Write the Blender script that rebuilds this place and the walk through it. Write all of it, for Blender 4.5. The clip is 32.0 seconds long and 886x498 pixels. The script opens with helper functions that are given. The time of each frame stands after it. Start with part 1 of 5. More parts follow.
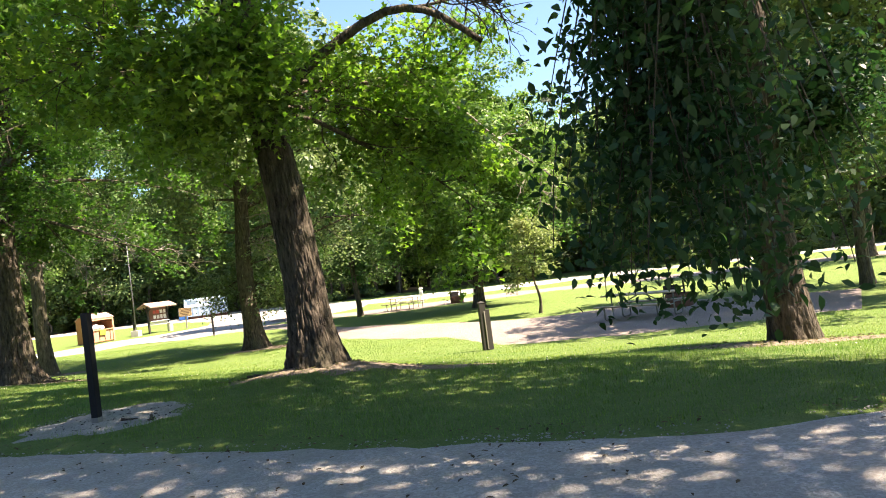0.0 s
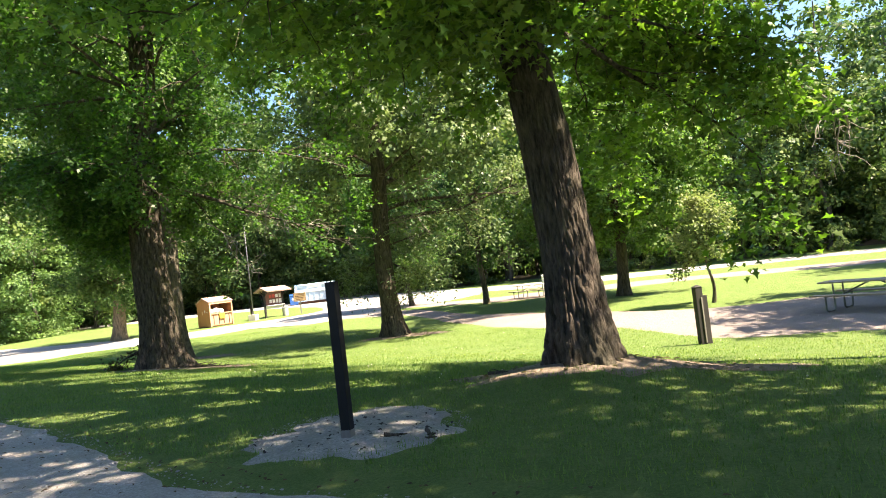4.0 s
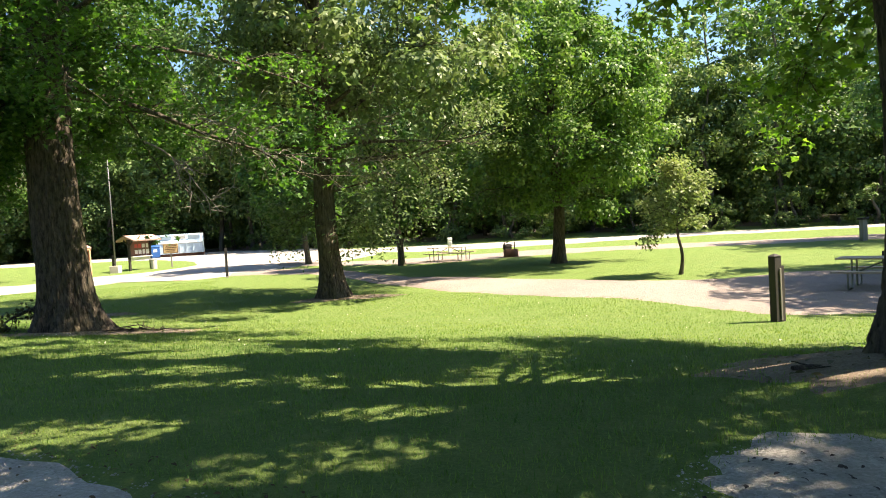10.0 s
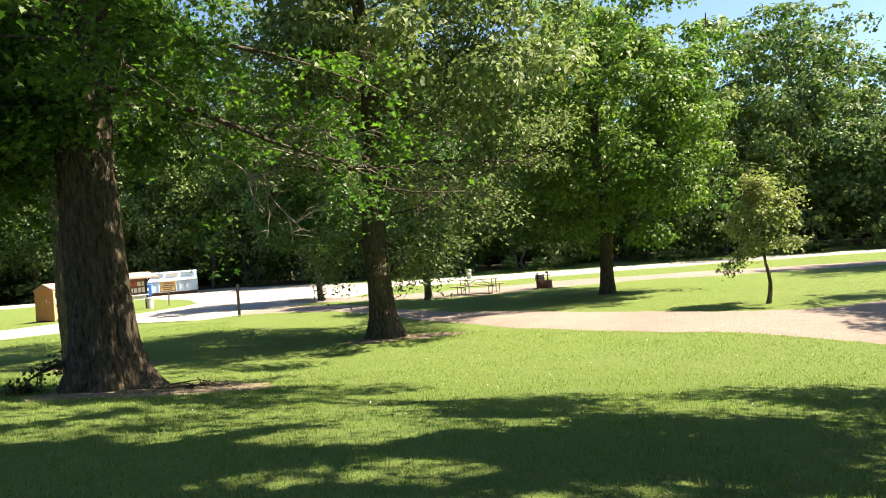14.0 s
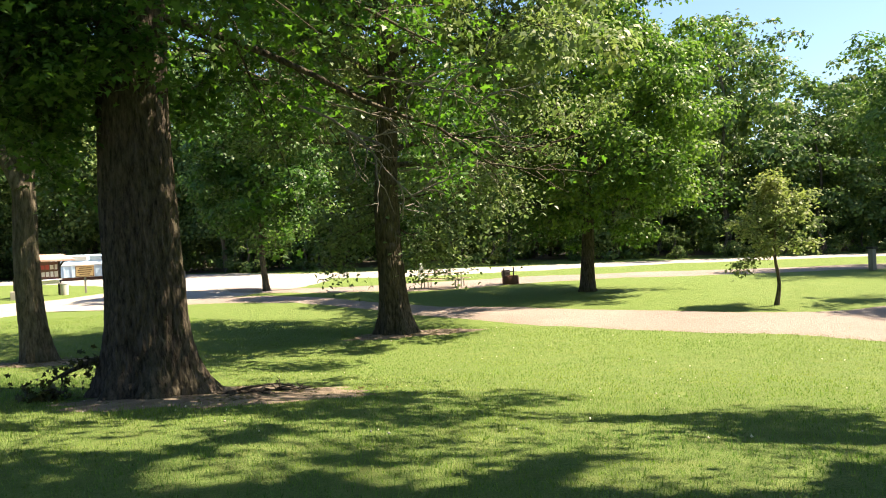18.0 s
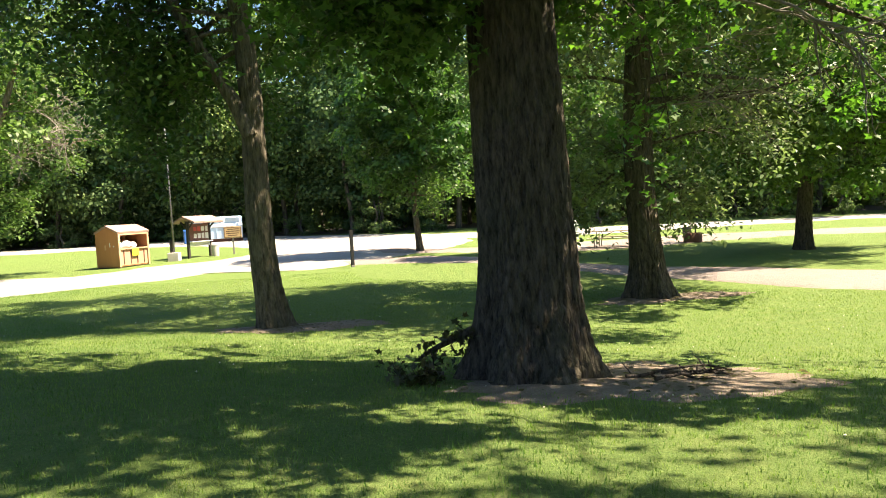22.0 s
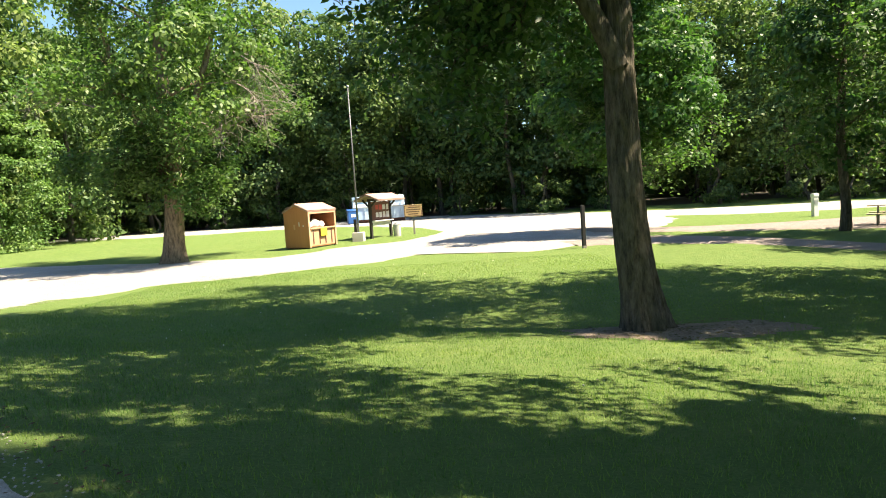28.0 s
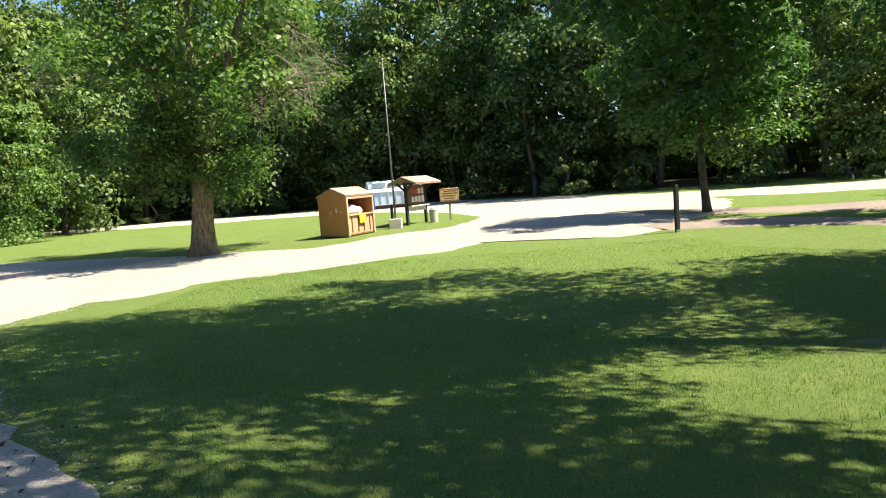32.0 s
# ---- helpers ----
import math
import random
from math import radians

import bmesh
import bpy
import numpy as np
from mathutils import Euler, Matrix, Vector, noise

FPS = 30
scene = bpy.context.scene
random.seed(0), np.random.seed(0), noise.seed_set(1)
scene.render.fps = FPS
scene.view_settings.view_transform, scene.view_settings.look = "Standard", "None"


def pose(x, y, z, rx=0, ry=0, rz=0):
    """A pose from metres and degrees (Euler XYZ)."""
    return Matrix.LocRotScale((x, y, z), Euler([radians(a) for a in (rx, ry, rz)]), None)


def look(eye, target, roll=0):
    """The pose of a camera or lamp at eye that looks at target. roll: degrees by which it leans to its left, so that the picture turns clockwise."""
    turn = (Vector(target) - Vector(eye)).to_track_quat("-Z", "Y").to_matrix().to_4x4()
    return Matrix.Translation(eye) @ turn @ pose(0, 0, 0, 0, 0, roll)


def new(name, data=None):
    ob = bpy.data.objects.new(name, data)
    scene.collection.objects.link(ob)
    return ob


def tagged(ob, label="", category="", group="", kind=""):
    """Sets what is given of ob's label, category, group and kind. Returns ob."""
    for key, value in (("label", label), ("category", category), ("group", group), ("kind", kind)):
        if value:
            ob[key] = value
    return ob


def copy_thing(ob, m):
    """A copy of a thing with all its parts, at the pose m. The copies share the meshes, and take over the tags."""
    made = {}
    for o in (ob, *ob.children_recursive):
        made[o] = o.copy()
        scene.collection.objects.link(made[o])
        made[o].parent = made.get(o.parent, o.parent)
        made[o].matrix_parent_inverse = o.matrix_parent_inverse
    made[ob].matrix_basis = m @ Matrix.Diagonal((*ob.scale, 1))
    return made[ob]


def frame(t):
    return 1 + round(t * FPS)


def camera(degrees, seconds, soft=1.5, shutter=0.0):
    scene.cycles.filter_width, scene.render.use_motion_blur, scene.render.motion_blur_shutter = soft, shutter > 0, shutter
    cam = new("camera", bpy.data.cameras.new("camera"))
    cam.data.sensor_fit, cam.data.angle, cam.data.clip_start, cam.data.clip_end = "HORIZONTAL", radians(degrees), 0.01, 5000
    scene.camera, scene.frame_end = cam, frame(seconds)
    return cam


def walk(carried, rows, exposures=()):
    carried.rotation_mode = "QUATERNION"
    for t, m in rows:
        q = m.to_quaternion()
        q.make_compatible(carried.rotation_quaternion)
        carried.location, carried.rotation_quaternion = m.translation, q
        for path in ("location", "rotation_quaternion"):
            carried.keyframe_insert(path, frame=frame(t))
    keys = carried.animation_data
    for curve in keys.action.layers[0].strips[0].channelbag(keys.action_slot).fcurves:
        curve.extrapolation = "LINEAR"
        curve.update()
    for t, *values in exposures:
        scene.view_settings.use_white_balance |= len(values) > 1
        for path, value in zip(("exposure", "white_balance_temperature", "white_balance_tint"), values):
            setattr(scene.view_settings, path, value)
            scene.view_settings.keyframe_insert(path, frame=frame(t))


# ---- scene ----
cam = camera(65.0, 32.0, 1.0)
PATH = [
    (0, (-0.614, 0.016, 1.326), (-0.724, 2.012, 1.391), -7.3),
    (0.5, (-0.919, 0.349, 1.344), (-1.034, 2.345, 1.391), -7.9),
    (1, (-1.316, 0.686, 1.33), (-1.491, 2.678, 1.368), -7.7),
    (1.5, (-1.681, 0.992, 1.354), (-1.909, 2.979, 1.393), -7.7),
    (2, (-2.034, 1.305, 1.351), (-2.341, 3.28, 1.415), -7.5),
    (2.5, (-2.381, 1.569, 1.356), (-2.72, 3.539, 1.423), -7.4),
    (3, (-2.72, 1.831, 1.339), (-3.076, 3.798, 1.42), -6.9),
    (3.5, (-3.07, 2.119, 1.358), (-3.452, 4.081, 1.437), -7.0),
    (5.5, (-4.36, 3.324, 1.308), (-4.592, 5.31, 1.33), -4.4),
    (6, (-4.71, 3.394, 1.367), (-4.936, 5.381, 1.368), -4.2),
    (6.5, (-5.069, 3.769, 1.302), (-5.341, 5.75, 1.231), -4.8),
    (7, (-5.415, 4.095, 1.29), (-5.752, 6.065, 1.218), -4.3),
    (7.5, (-5.745, 4.296, 1.294), (-5.99, 6.278, 1.176), -2.9),
    (8, (-6.14, 4.507, 1.33), (-6.359, 6.492, 1.228), -2.6),
    (8.5, (-6.444, 4.733, 1.34), (-6.665, 6.719, 1.26), -2.5),
    (9, (-6.745, 5.006, 1.342), (-6.962, 6.993, 1.288), -1.9),
    (9.5, (-7.192, 5.208, 1.391), (-7.198, 7.206, 1.317), -3.2),
    (10, (-7.53, 5.478, 1.407), (-7.474, 7.476, 1.331), -3.5),
    (10.5, (-7.847, 5.79, 1.417), (-7.727, 7.785, 1.349), -3.9),
    (11, (-8.06, 6.216, 1.388), (-7.713, 8.183, 1.287), -3.9),
    (11.5, (-8.311, 6.6, 1.399), (-7.965, 8.567, 1.296), -3.8),
    (12, (-8.584, 6.932, 1.42), (-8.239, 8.899, 1.315), -4.1),
    (12.5, (-8.985, 7.197, 1.433), (-8.652, 9.167, 1.347), -3.7),
    (13, (-9.314, 7.524, 1.435), (-9.005, 9.5, 1.418), -3.6),
    (13.5, (-9.677, 7.918, 1.434), (-9.501, 9.91, 1.496), -4.5),
    (14, (-10.075, 8.27, 1.427), (-9.951, 10.266, 1.443), -4.5),
    (14.5, (-10.423, 8.547, 1.433), (-10.332, 10.545, 1.417), -4.3),
    (16.5, (-11.992, 9.685, 1.447), (-11.758, 11.669, 1.345), -2.2),
    (17, (-12.425, 9.928, 1.467), (-12.256, 11.921, 1.484), -2.2),
    (17.5, (-12.82, 10.107, 1.488), (-12.441, 12.071, 1.515), -2.7),
    (18, (-13.234, 10.412, 1.469), (-12.825, 12.37, 1.453), -2.5),
    (18.5, (-13.769, 10.803, 1.448), (-13.385, 12.765, 1.433), -2.5),
    (19, (-14.215, 11.112, 1.422), (-13.854, 13.078, 1.379), -2.4),
    (19.5, (-14.647, 11.543, 1.441), (-14.343, 13.52, 1.439), -1.6),
    (20, (-15.135, 11.89, 1.422), (-14.789, 13.857, 1.337), -2.1),
    (20.5, (-15.563, 12.327, 1.433), (-15.365, 14.317, 1.378), -1.8),
    (21, (-15.966, 12.617, 1.451), (-15.752, 14.602, 1.338), -2.7),
    (21.5, (-16.378, 12.944, 1.418), (-16.29, 14.941, 1.378), -3.0),
    (22, (-16.79, 13.299, 1.415), (-16.633, 15.29, 1.301), -3.2),
    (22.5, (-17.111, 13.693, 1.42), (-17.036, 15.69, 1.348), -3.4),
    (23, (-17.519, 14.099, 1.334), (-17.476, 16.098, 1.321), -4.0),
    (23.5, (-17.868, 14.423, 1.414), (-17.891, 16.422, 1.36), -4.3),
    (24, (-18.329, 14.886, 1.372), (-18.534, 16.875, 1.312), -3.8),
    (24.5, (-18.715, 15.141, 1.354), (-18.966, 17.124, 1.294), -4.2),
    (26.5, (-20.259, 16.426, 1.393), (-20.418, 18.416, 1.27), -3.7),
    (27, (-20.638, 16.694, 1.39), (-20.804, 18.681, 1.24), -3.8),
    (27.5, (-21.061, 17.012, 1.377), (-21.228, 18.999, 1.228), -3.8),
    (28, (-21.514, 17.312, 1.379), (-21.68, 19.299, 1.231), -3.8),
    (28.5, (-21.927, 17.66, 1.385), (-22.096, 19.647, 1.236), -3.7),
    (29, (-22.345, 17.987, 1.38), (-22.541, 19.972, 1.238), -3.8),
    (29.5, (-22.779, 18.236, 1.427), (-23.017, 20.218, 1.301), -3.8),
    (30, (-23.271, 18.613, 1.431), (-23.386, 20.596, 1.202), -4.1),
    (30.5, (-23.685, 19.008, 1.448), (-23.785, 20.994, 1.238), -4.7),
    (31, (-24.163, 19.266, 1.443), (-24.272, 21.253, 1.241), -4.6),
    (31.5, (-24.629, 19.577, 1.443), (-24.736, 21.564, 1.24), -4.6),
    (32, (-25.149, 19.948, 1.455), (-25.253, 21.936, 1.262), -4.5),
]
walk(cam, [(t, look(eye, target, roll)) for t, eye, target, roll in PATH], [(0, 2.44, 6550, 15), (6, 2.47, 6450, 12), (9, 2.24, 6500, 11), (14, 2.0, 6700, 11), (20, 2.0, 6750, 11), (24, 2.45, 6500, 8), (27, 2.12, 6450, 7), (30, 1.88, 6350, 6), (32, 1.70, 6300, 6)])

# ---- world, sun ----
SUN_DIR = Vector((0.55, -0.08, 0.83)).normalized()
world = bpy.data.worlds.new("world")
scene.world = world
world.use_nodes = True
wn = world.node_tree.nodes
wl = world.node_tree.links
sky = wn.new("ShaderNodeTexSky")
sky.sky_type = "NISHITA"
sky.sun_disc = False
sky.sun_elevation = math.asin(SUN_DIR.z)
sky.sun_rotation = math.atan2(SUN_DIR.x, SUN_DIR.y)
sky.air_density, sky.dust_density, sky.ozone_density = 1.0, 0.9, 4.5
wn["Background"].inputs["Strength"].default_value = 0.068
wl.new(sky.outputs[0], wn["Background"].inputs["Color"])
sun_data = bpy.data.lights.new("sun", "SUN")
sun_data.energy, sun_data.angle, sun_data.color = 5.0, radians(0.55), (1.0, 0.84, 0.64)
sun = new("sun", sun_data)
sun.matrix_world = look(SUN_DIR * 60, (0, 0, 0))


# ---- materials ----
def material(name):
    m = bpy.data.materials.new(name)
    m.use_nodes = True
    nt = m.node_tree
    bsdf = nt.nodes["Principled BSDF"]
    return m, nt, bsdf


def node(nt, kind, **values):
    n = nt.nodes.new(kind)
    for k, v in values.items():
        if k in n.inputs:
            n.inputs[k].default_value = v
    return n


def coords(nt, scale=(1, 1, 1)):
    tc = nt.nodes.new("ShaderNodeTexCoord")
    mp = nt.nodes.new("ShaderNodeMapping")
    mp.inputs["Scale"].default_value = scale
    nt.links.new(tc.outputs["Object"], mp.inputs["Vector"])
    return mp.outputs["Vector"]


def noise_tex(nt, vec, scale, detail=4.0, rough=0.6):
    n = node(nt, "ShaderNodeTexNoise", Scale=scale, Detail=detail, Roughness=rough)
    nt.links.new(vec, n.inputs["Vector"])
    return n.outputs["Fac"]


def ramp(nt, fac, stops):
    r = nt.nodes.new("ShaderNodeValToRGB")
    els = r.color_ramp.elements
    while len(els) < len(stops):
        els.new(0.5)
    for e, (p, c) in zip(els, stops):
        e.position, e.color = p, (*c, 1)
    nt.links.new(fac, r.inputs["Fac"])
    return r.outputs["Color"]


def mix(nt, fac, a, b, mode="MIX"):
    m = nt.nodes.new("ShaderNodeMix")
    m.data_type, m.blend_type = "RGBA", mode
    for sock, v in ((m.inputs[0], fac), (m.inputs[6], a), (m.inputs[7], b)):
        if isinstance(v, bpy.types.NodeSocket):
            nt.links.new(v, sock)
        else:
            sock.default_value = v if isinstance(v, float) else (*v, 1)
    return m.outputs[2]


def bump(nt, bsdf, height, strength, dist=0.02):
    b = node(nt, "ShaderNodeBump", Strength=strength, Distance=dist)
    nt.links.new(height, b.inputs["Height"])
    nt.links.new(b.outputs["Normal"], bsdf.inputs["Normal"])


def grained(name, c1, c2, scale, rough=0.8, bump_s=0.3, stretch=(1, 1, 1), coarse=0.6, bd=0.01, metal=0.0, stain=None):
    m, nt, b = material(name)
    v = coords(nt, stretch)
    fine = noise_tex(nt, v, scale, 6.0, 0.65)
    big = noise_tex(nt, v, coarse, 3.0, 0.5)
    col = mix(nt, fine, c1, c2)
    st = stain or tuple(0.6 * k for k in c1)
    f2 = ramp(nt, big, [(0.42, (0, 0, 0)), (0.7, (1, 1, 1))])
    mm = nt.nodes.new("ShaderNodeMath")
    mm.operation = "MULTIPLY"
    mm.inputs[1].default_value = 0.55
    nt.links.new(f2, mm.inputs[0])
    col = mix(nt, mm.outputs[0], col, st)
    nt.links.new(col, b.inputs["Base Color"])
    b.inputs["Roughness"].default_value = rough
    b.inputs["Metallic"].default_value = metal
    bump(nt, b, fine, bump_s, bd)
    return m


def leaf_material(name, dark, light, trans, gloss=0.45):
    """Leaf: varied per leaf, some light passes through."""
    m, nt, b = material(name)
    geo = nt.nodes.new("ShaderNodeNewGeometry")
    info = nt.nodes.new("ShaderNodeObjectInfo")
    v = coords(nt)
    clump = noise_tex(nt, v, 0.55, 3.0, 0.6)
    c = mix(nt, geo.outputs["Random Per Island"], dark, light)
    warm = ramp(nt, clump, [(0.35, (0.78, 0.9, 0.9)), (0.65, (1.12, 1.06, 0.88))])
    c = mix(nt, 1.0, c, warm, "MULTIPLY")
    tint = ramp(nt, info.outputs["Random"], [(0.0, (0.62, 0.74, 0.80)), (0.5, (0.95, 0.98, 0.95)), (1.0, (1.38, 1.25, 1.05))])
    c = mix(nt, 1.0, c, tint, "MULTIPLY")
    nt.links.new(c, b.inputs["Base Color"])
    b.inputs["Roughness"].default_value = gloss
    b.inputs["Specular IOR Level"].default_value = 0.28
    t = nt.nodes.new("ShaderNodeBsdfTranslucent")
    tcol = mix(nt, 1.0, c, trans, "MULTIPLY")
    nt.links.new(tcol, t.inputs["Color"])
    add = nt.nodes.new("ShaderNodeMixShader")
    add.inputs[0].default_value = 0.40
    nt.links.new(b.outputs[0], add.inputs[1])
    nt.links.new(t.outputs[0], add.inputs[2])
    nt.links.new(add.outputs[0], nt.nodes["Material Output"].inputs["Surface"])
    return m


def bark_material(name, dark, light, scale=9.0, moss=(0.07, 0.075, 0.04)):
    m, nt, b = material(name)
    v = coords(nt, (1, 1, 0.24))
    ridge = noise_tex(nt, v, scale, 8.0, 0.7)
    vor = node(nt, "ShaderNodeTexVoronoi", Scale=scale * 1.1)
    nt.links.new(v, vor.inputs["Vector"])
    big = noise_tex(nt, coords(nt), 1.2, 4.0, 0.6)
    c = ramp(nt, ridge, [(0.34, dark), (0.62, light)])
    c = mix(nt, ramp(nt, big, [(0.45, (0, 0, 0)), (0.75, (0.5, 0.5, 0.5))]), c, moss)
    nt.links.new(c, b.inputs["Base Color"])
    b.inputs["Roughness"].default_value = 0.92
    b.inputs["Specular IOR Level"].default_value = 0.2
    sm = nt.nodes.new("ShaderNodeMath")
    sm.operation = "ADD"
    nt.links.new(ridge, sm.inputs[0])
    nt.links.new(vor.outputs["Distance"], sm.inputs[1])
    bump(nt, b, sm.outputs[0], 0.9, 0.04)
    return m


def grass_material():
    m, nt, b = material("lawn")
    v = coords(nt)
    fine = noise_tex(nt, v, 38.0, 5.0, 0.75)
    mid = noise_tex(nt, v, 3.2, 5.0, 0.65)
    big = noise_tex(nt, v, 0.22, 4.0, 0.6)
    c = mix(nt, ramp(nt, fine, [(0.3, (0, 0, 0)), (0.7, (1, 1, 1))]), (0.062, 0.115, 0.028), (0.165, 0.228, 0.062))
    c = mix(nt, ramp(nt, mid, [(0.46, (0, 0, 0)), (0.68, (0.45, 0.45, 0.45))]), c, (0.205, 0.235, 0.078))
    c = mix(nt, ramp(nt, big, [(0.45, (0, 0, 0)), (0.7, (0.5, 0.5, 0.5))]), c, (0.110, 0.175, 0.036))
    nt.links.new(c, b.inputs["Base Color"])
    b.inputs["Roughness"].default_value = 0.85
    b.inputs["Specular IOR Level"].default_value = 0.15
    bump(nt, b, fine, 0.9, 0.05)
    return m


def gravel_material(name, c1, c2, c3):
    m, nt, b = material(name)
    v = coords(nt)
    vor = node(nt, "ShaderNodeTexVoronoi", Scale=55.0)
    nt.links.new(v, vor.inputs["Vector"])
    fine = noise_tex(nt, v, 140.0, 3.0, 0.7)
    big = noise_tex(nt, v, 0.45, 4.0, 0.6)
    mid = noise_tex(nt, v, 4.0, 5.0, 0.7)
    sep = nt.nodes.new("ShaderNodeSeparateColor")
    nt.links.new(vor.outputs["Color"], sep.inputs[0])
    c = mix(nt, sep.outputs[0], c1, c2)
    c = mix(nt, ramp(nt, mid, [(0.42, (0, 0, 0)), (0.66, (0.6, 0.6, 0.6))]), c, c3)
    c = mix(nt, ramp(nt, big, [(0.4, (0, 0, 0)), (0.7, (0.5, 0.5, 0.5))]), c, tuple(0.85 * k for k in c1))
    nt.links.new(c, b.inputs["Base Color"])
    b.inputs["Roughness"].default_value = 0.95
    b.inputs["Specular IOR Level"].default_value = 0.2
    sm = nt.nodes.new("ShaderNodeMath")
    sm.operation = "ADD"
    nt.links.new(vor.outputs["Distance"], sm.inputs[0])
    nt.links.new(fine, sm.inputs[1])
    bump(nt, b, sm.outputs[0], 0.8, 0.02)
    return m


M_LAWN = grass_material()
M_ROAD = gravel_material("limestone_gravel", (0.30, 0.285, 0.262), (0.49, 0.47, 0.44), (0.33, 0.295, 0.25))
M_PAD = gravel_material("pinkish_gravel", (0.22, 0.185, 0.165), (0.33, 0.285, 0.255), (0.24, 0.20, 0.175))
M_DIRT = gravel_material("bare_dirt", (0.20, 0.16, 0.12), (0.30, 0.25, 0.19), (0.13, 0.10, 0.075))
M_PATCH = gravel_material("crushed_stone", (0.26, 0.25, 0.225), (0.44, 0.425, 0.39), (0.25, 0.235, 0.20))
M_BARK = bark_material("oak_bark", (0.011, 0.009, 0.007), (0.118, 0.097, 0.076), 17.0)
M_BARK2 = bark_material("ash_bark", (0.024, 0.021, 0.015), (0.150, 0.130, 0.098), 13.0)
M_BARK4 = bark_material("pale_ochre_bark", (0.07, 0.055, 0.038), (0.30, 0.235, 0.15), 11.0)
M_BARK3 = bark_material("woodland_bark", (0.03, 0.027, 0.022), (0.14, 0.125, 0.10), 7.0)
M_TWIG = grained("dead_twig", (0.14, 0.12, 0.10), (0.28, 0.25, 0.21), 30, 0.9, 0.2)
M_LEAF_A = leaf_material("maple_leaf", (0.054, 0.100, 0.028), (0.175, 0.245, 0.070), (1.5, 2.1, 0.5))
M_LEAF_M = leaf_material("round_maple_leaf", (0.050, 0.102, 0.032), (0.155, 0.238, 0.068), (1.1, 1.4, 0.55))
# lighter than the woodland leaf: the sunlit look is put into the colour
M_LEAF_E = leaf_material("sunlit_toned_edge_leaf", (0.110, 0.175, 0.058), (0.230, 0.320, 0.110), (1.1, 1.3, 0.6))
M_LEAF_B = leaf_material("ash_leaf", (0.048, 0.094, 0.032), (0.138, 0.208, 0.070), (1.1, 1.4, 0.6))
M_LEAF_C = leaf_material("silver_leaf", (0.105, 0.145, 0.072), (0.235, 0.285, 0.150), (1.1, 1.25, 0.7))
# dark leaf colour carries the shade that these crowns stand in
M_LEAF_R = leaf_material("shade_toned_elm_leaf", (0.024, 0.056, 0.024), (0.056, 0.105, 0.042), (0.9, 1.2, 0.6))
M_LEAF_W = leaf_material("woodland_leaf", (0.066, 0.112, 0.042), (0.180, 0.245, 0.085), (0.8, 1.0, 0.55), 0.5)
M_LEAF_DRY = leaf_material("wilted_leaf", (0.045, 0.055, 0.02), (0.12, 0.10, 0.045), (1.2, 1.1, 0.7))
M_LITTER = leaf_material("dry_litter", (0.060, 0.040, 0.025), (0.17, 0.11, 0.065), (0.8, 0.7, 0.5), 0.7)
M_BLADE = leaf_material("grass_blade", (0.075, 0.140, 0.034), (0.205, 0.270, 0.080), (1.0, 1.4, 0.6), 0.6)
M_BLACK = grained("black_post_paint", (0.004, 0.004, 0.005), (0.010, 0.010, 0.012), 22, 0.85, 0.25, (1, 1, 0.2))
M_GREYWOOD = grained("weathered_timber", (0.16, 0.15, 0.13), (0.34, 0.32, 0.28), 18, 0.9, 0.5, (1, 1, 0.08), stain=(0.06, 0.055, 0.05))
M_DARKWOOD = grained("dark_stained_timber", (0.008, 0.007, 0.006), (0.045, 0.040, 0.032), 18, 0.8, 0.5, (1, 1, 0.06))
M_CEDAR = grained("orange_stained_plywood", (0.36, 0.155, 0.06), (0.48, 0.23, 0.10), 14, 0.75, 0.25, (1, 1, 0.08), stain=(0.30, 0.14, 0.065))
M_TRIM = grained("pale_timber_trim", (0.48, 0.28, 0.16), (0.60, 0.38, 0.23), 16, 0.75, 0.25, (1, 1, 0.1))
M_ROOF = grained("faded_red_shingle", (0.30, 0.19, 0.15), (0.42, 0.30, 0.25), 40, 0.9, 0.5)
M_BROWN = grained("brown_painted_board", (0.11, 0.05, 0.035), (0.18, 0.085, 0.06), 16, 0.7, 0.3, (1, 1, 0.1))
M_CONC = grained("pale_concrete", (0.42, 0.40, 0.36), (0.58, 0.56, 0.51), 20, 0.9, 0.35)
M_STEEL = grained("galvanised_steel", (0.36, 0.37, 0.38), (0.50, 0.51, 0.52), 12, 0.45, 0.05, metal=0.7)
M_POLE = grained("dull_grey_pole", (0.10, 0.105, 0.11), (0.17, 0.175, 0.18), 12, 0.5, 0.05, metal=0.4)
M_PAPER = grained("notice_paper", (0.66, 0.64, 0.60), (0.78, 0.76, 0.72), 9, 0.7, 0.05)
M_RED = grained("red_notice", (0.42, 0.05, 0.04), (0.55, 0.10, 0.07), 9, 0.6, 0.05)
M_YELLOW = grained("yellow_plate", (0.72, 0.52, 0.03), (0.82, 0.62, 0.05), 9, 0.55, 0.05)
M_TAN = grained("tan_sign_board", (0.50, 0.34, 0.16), (0.60, 0.43, 0.22), 12, 0.7, 0.15)
M_SIGNTEXT = grained("dark_sign_lettering", (0.10, 0.055, 0.03), (0.15, 0.085, 0.05), 12, 0.7, 0.1)
M_BLUE = grained("blue_plastic", (0.02, 0.085, 0.29), (0.03, 0.12, 0.36), 9, 0.45, 0.05)
M_DUMP = grained("pale_blue_painted_steel", (0.36, 0.50, 0.62), (0.50, 0.62, 0.72), 6, 0.5, 0.1, stain=(0.30, 0.36, 0.42))
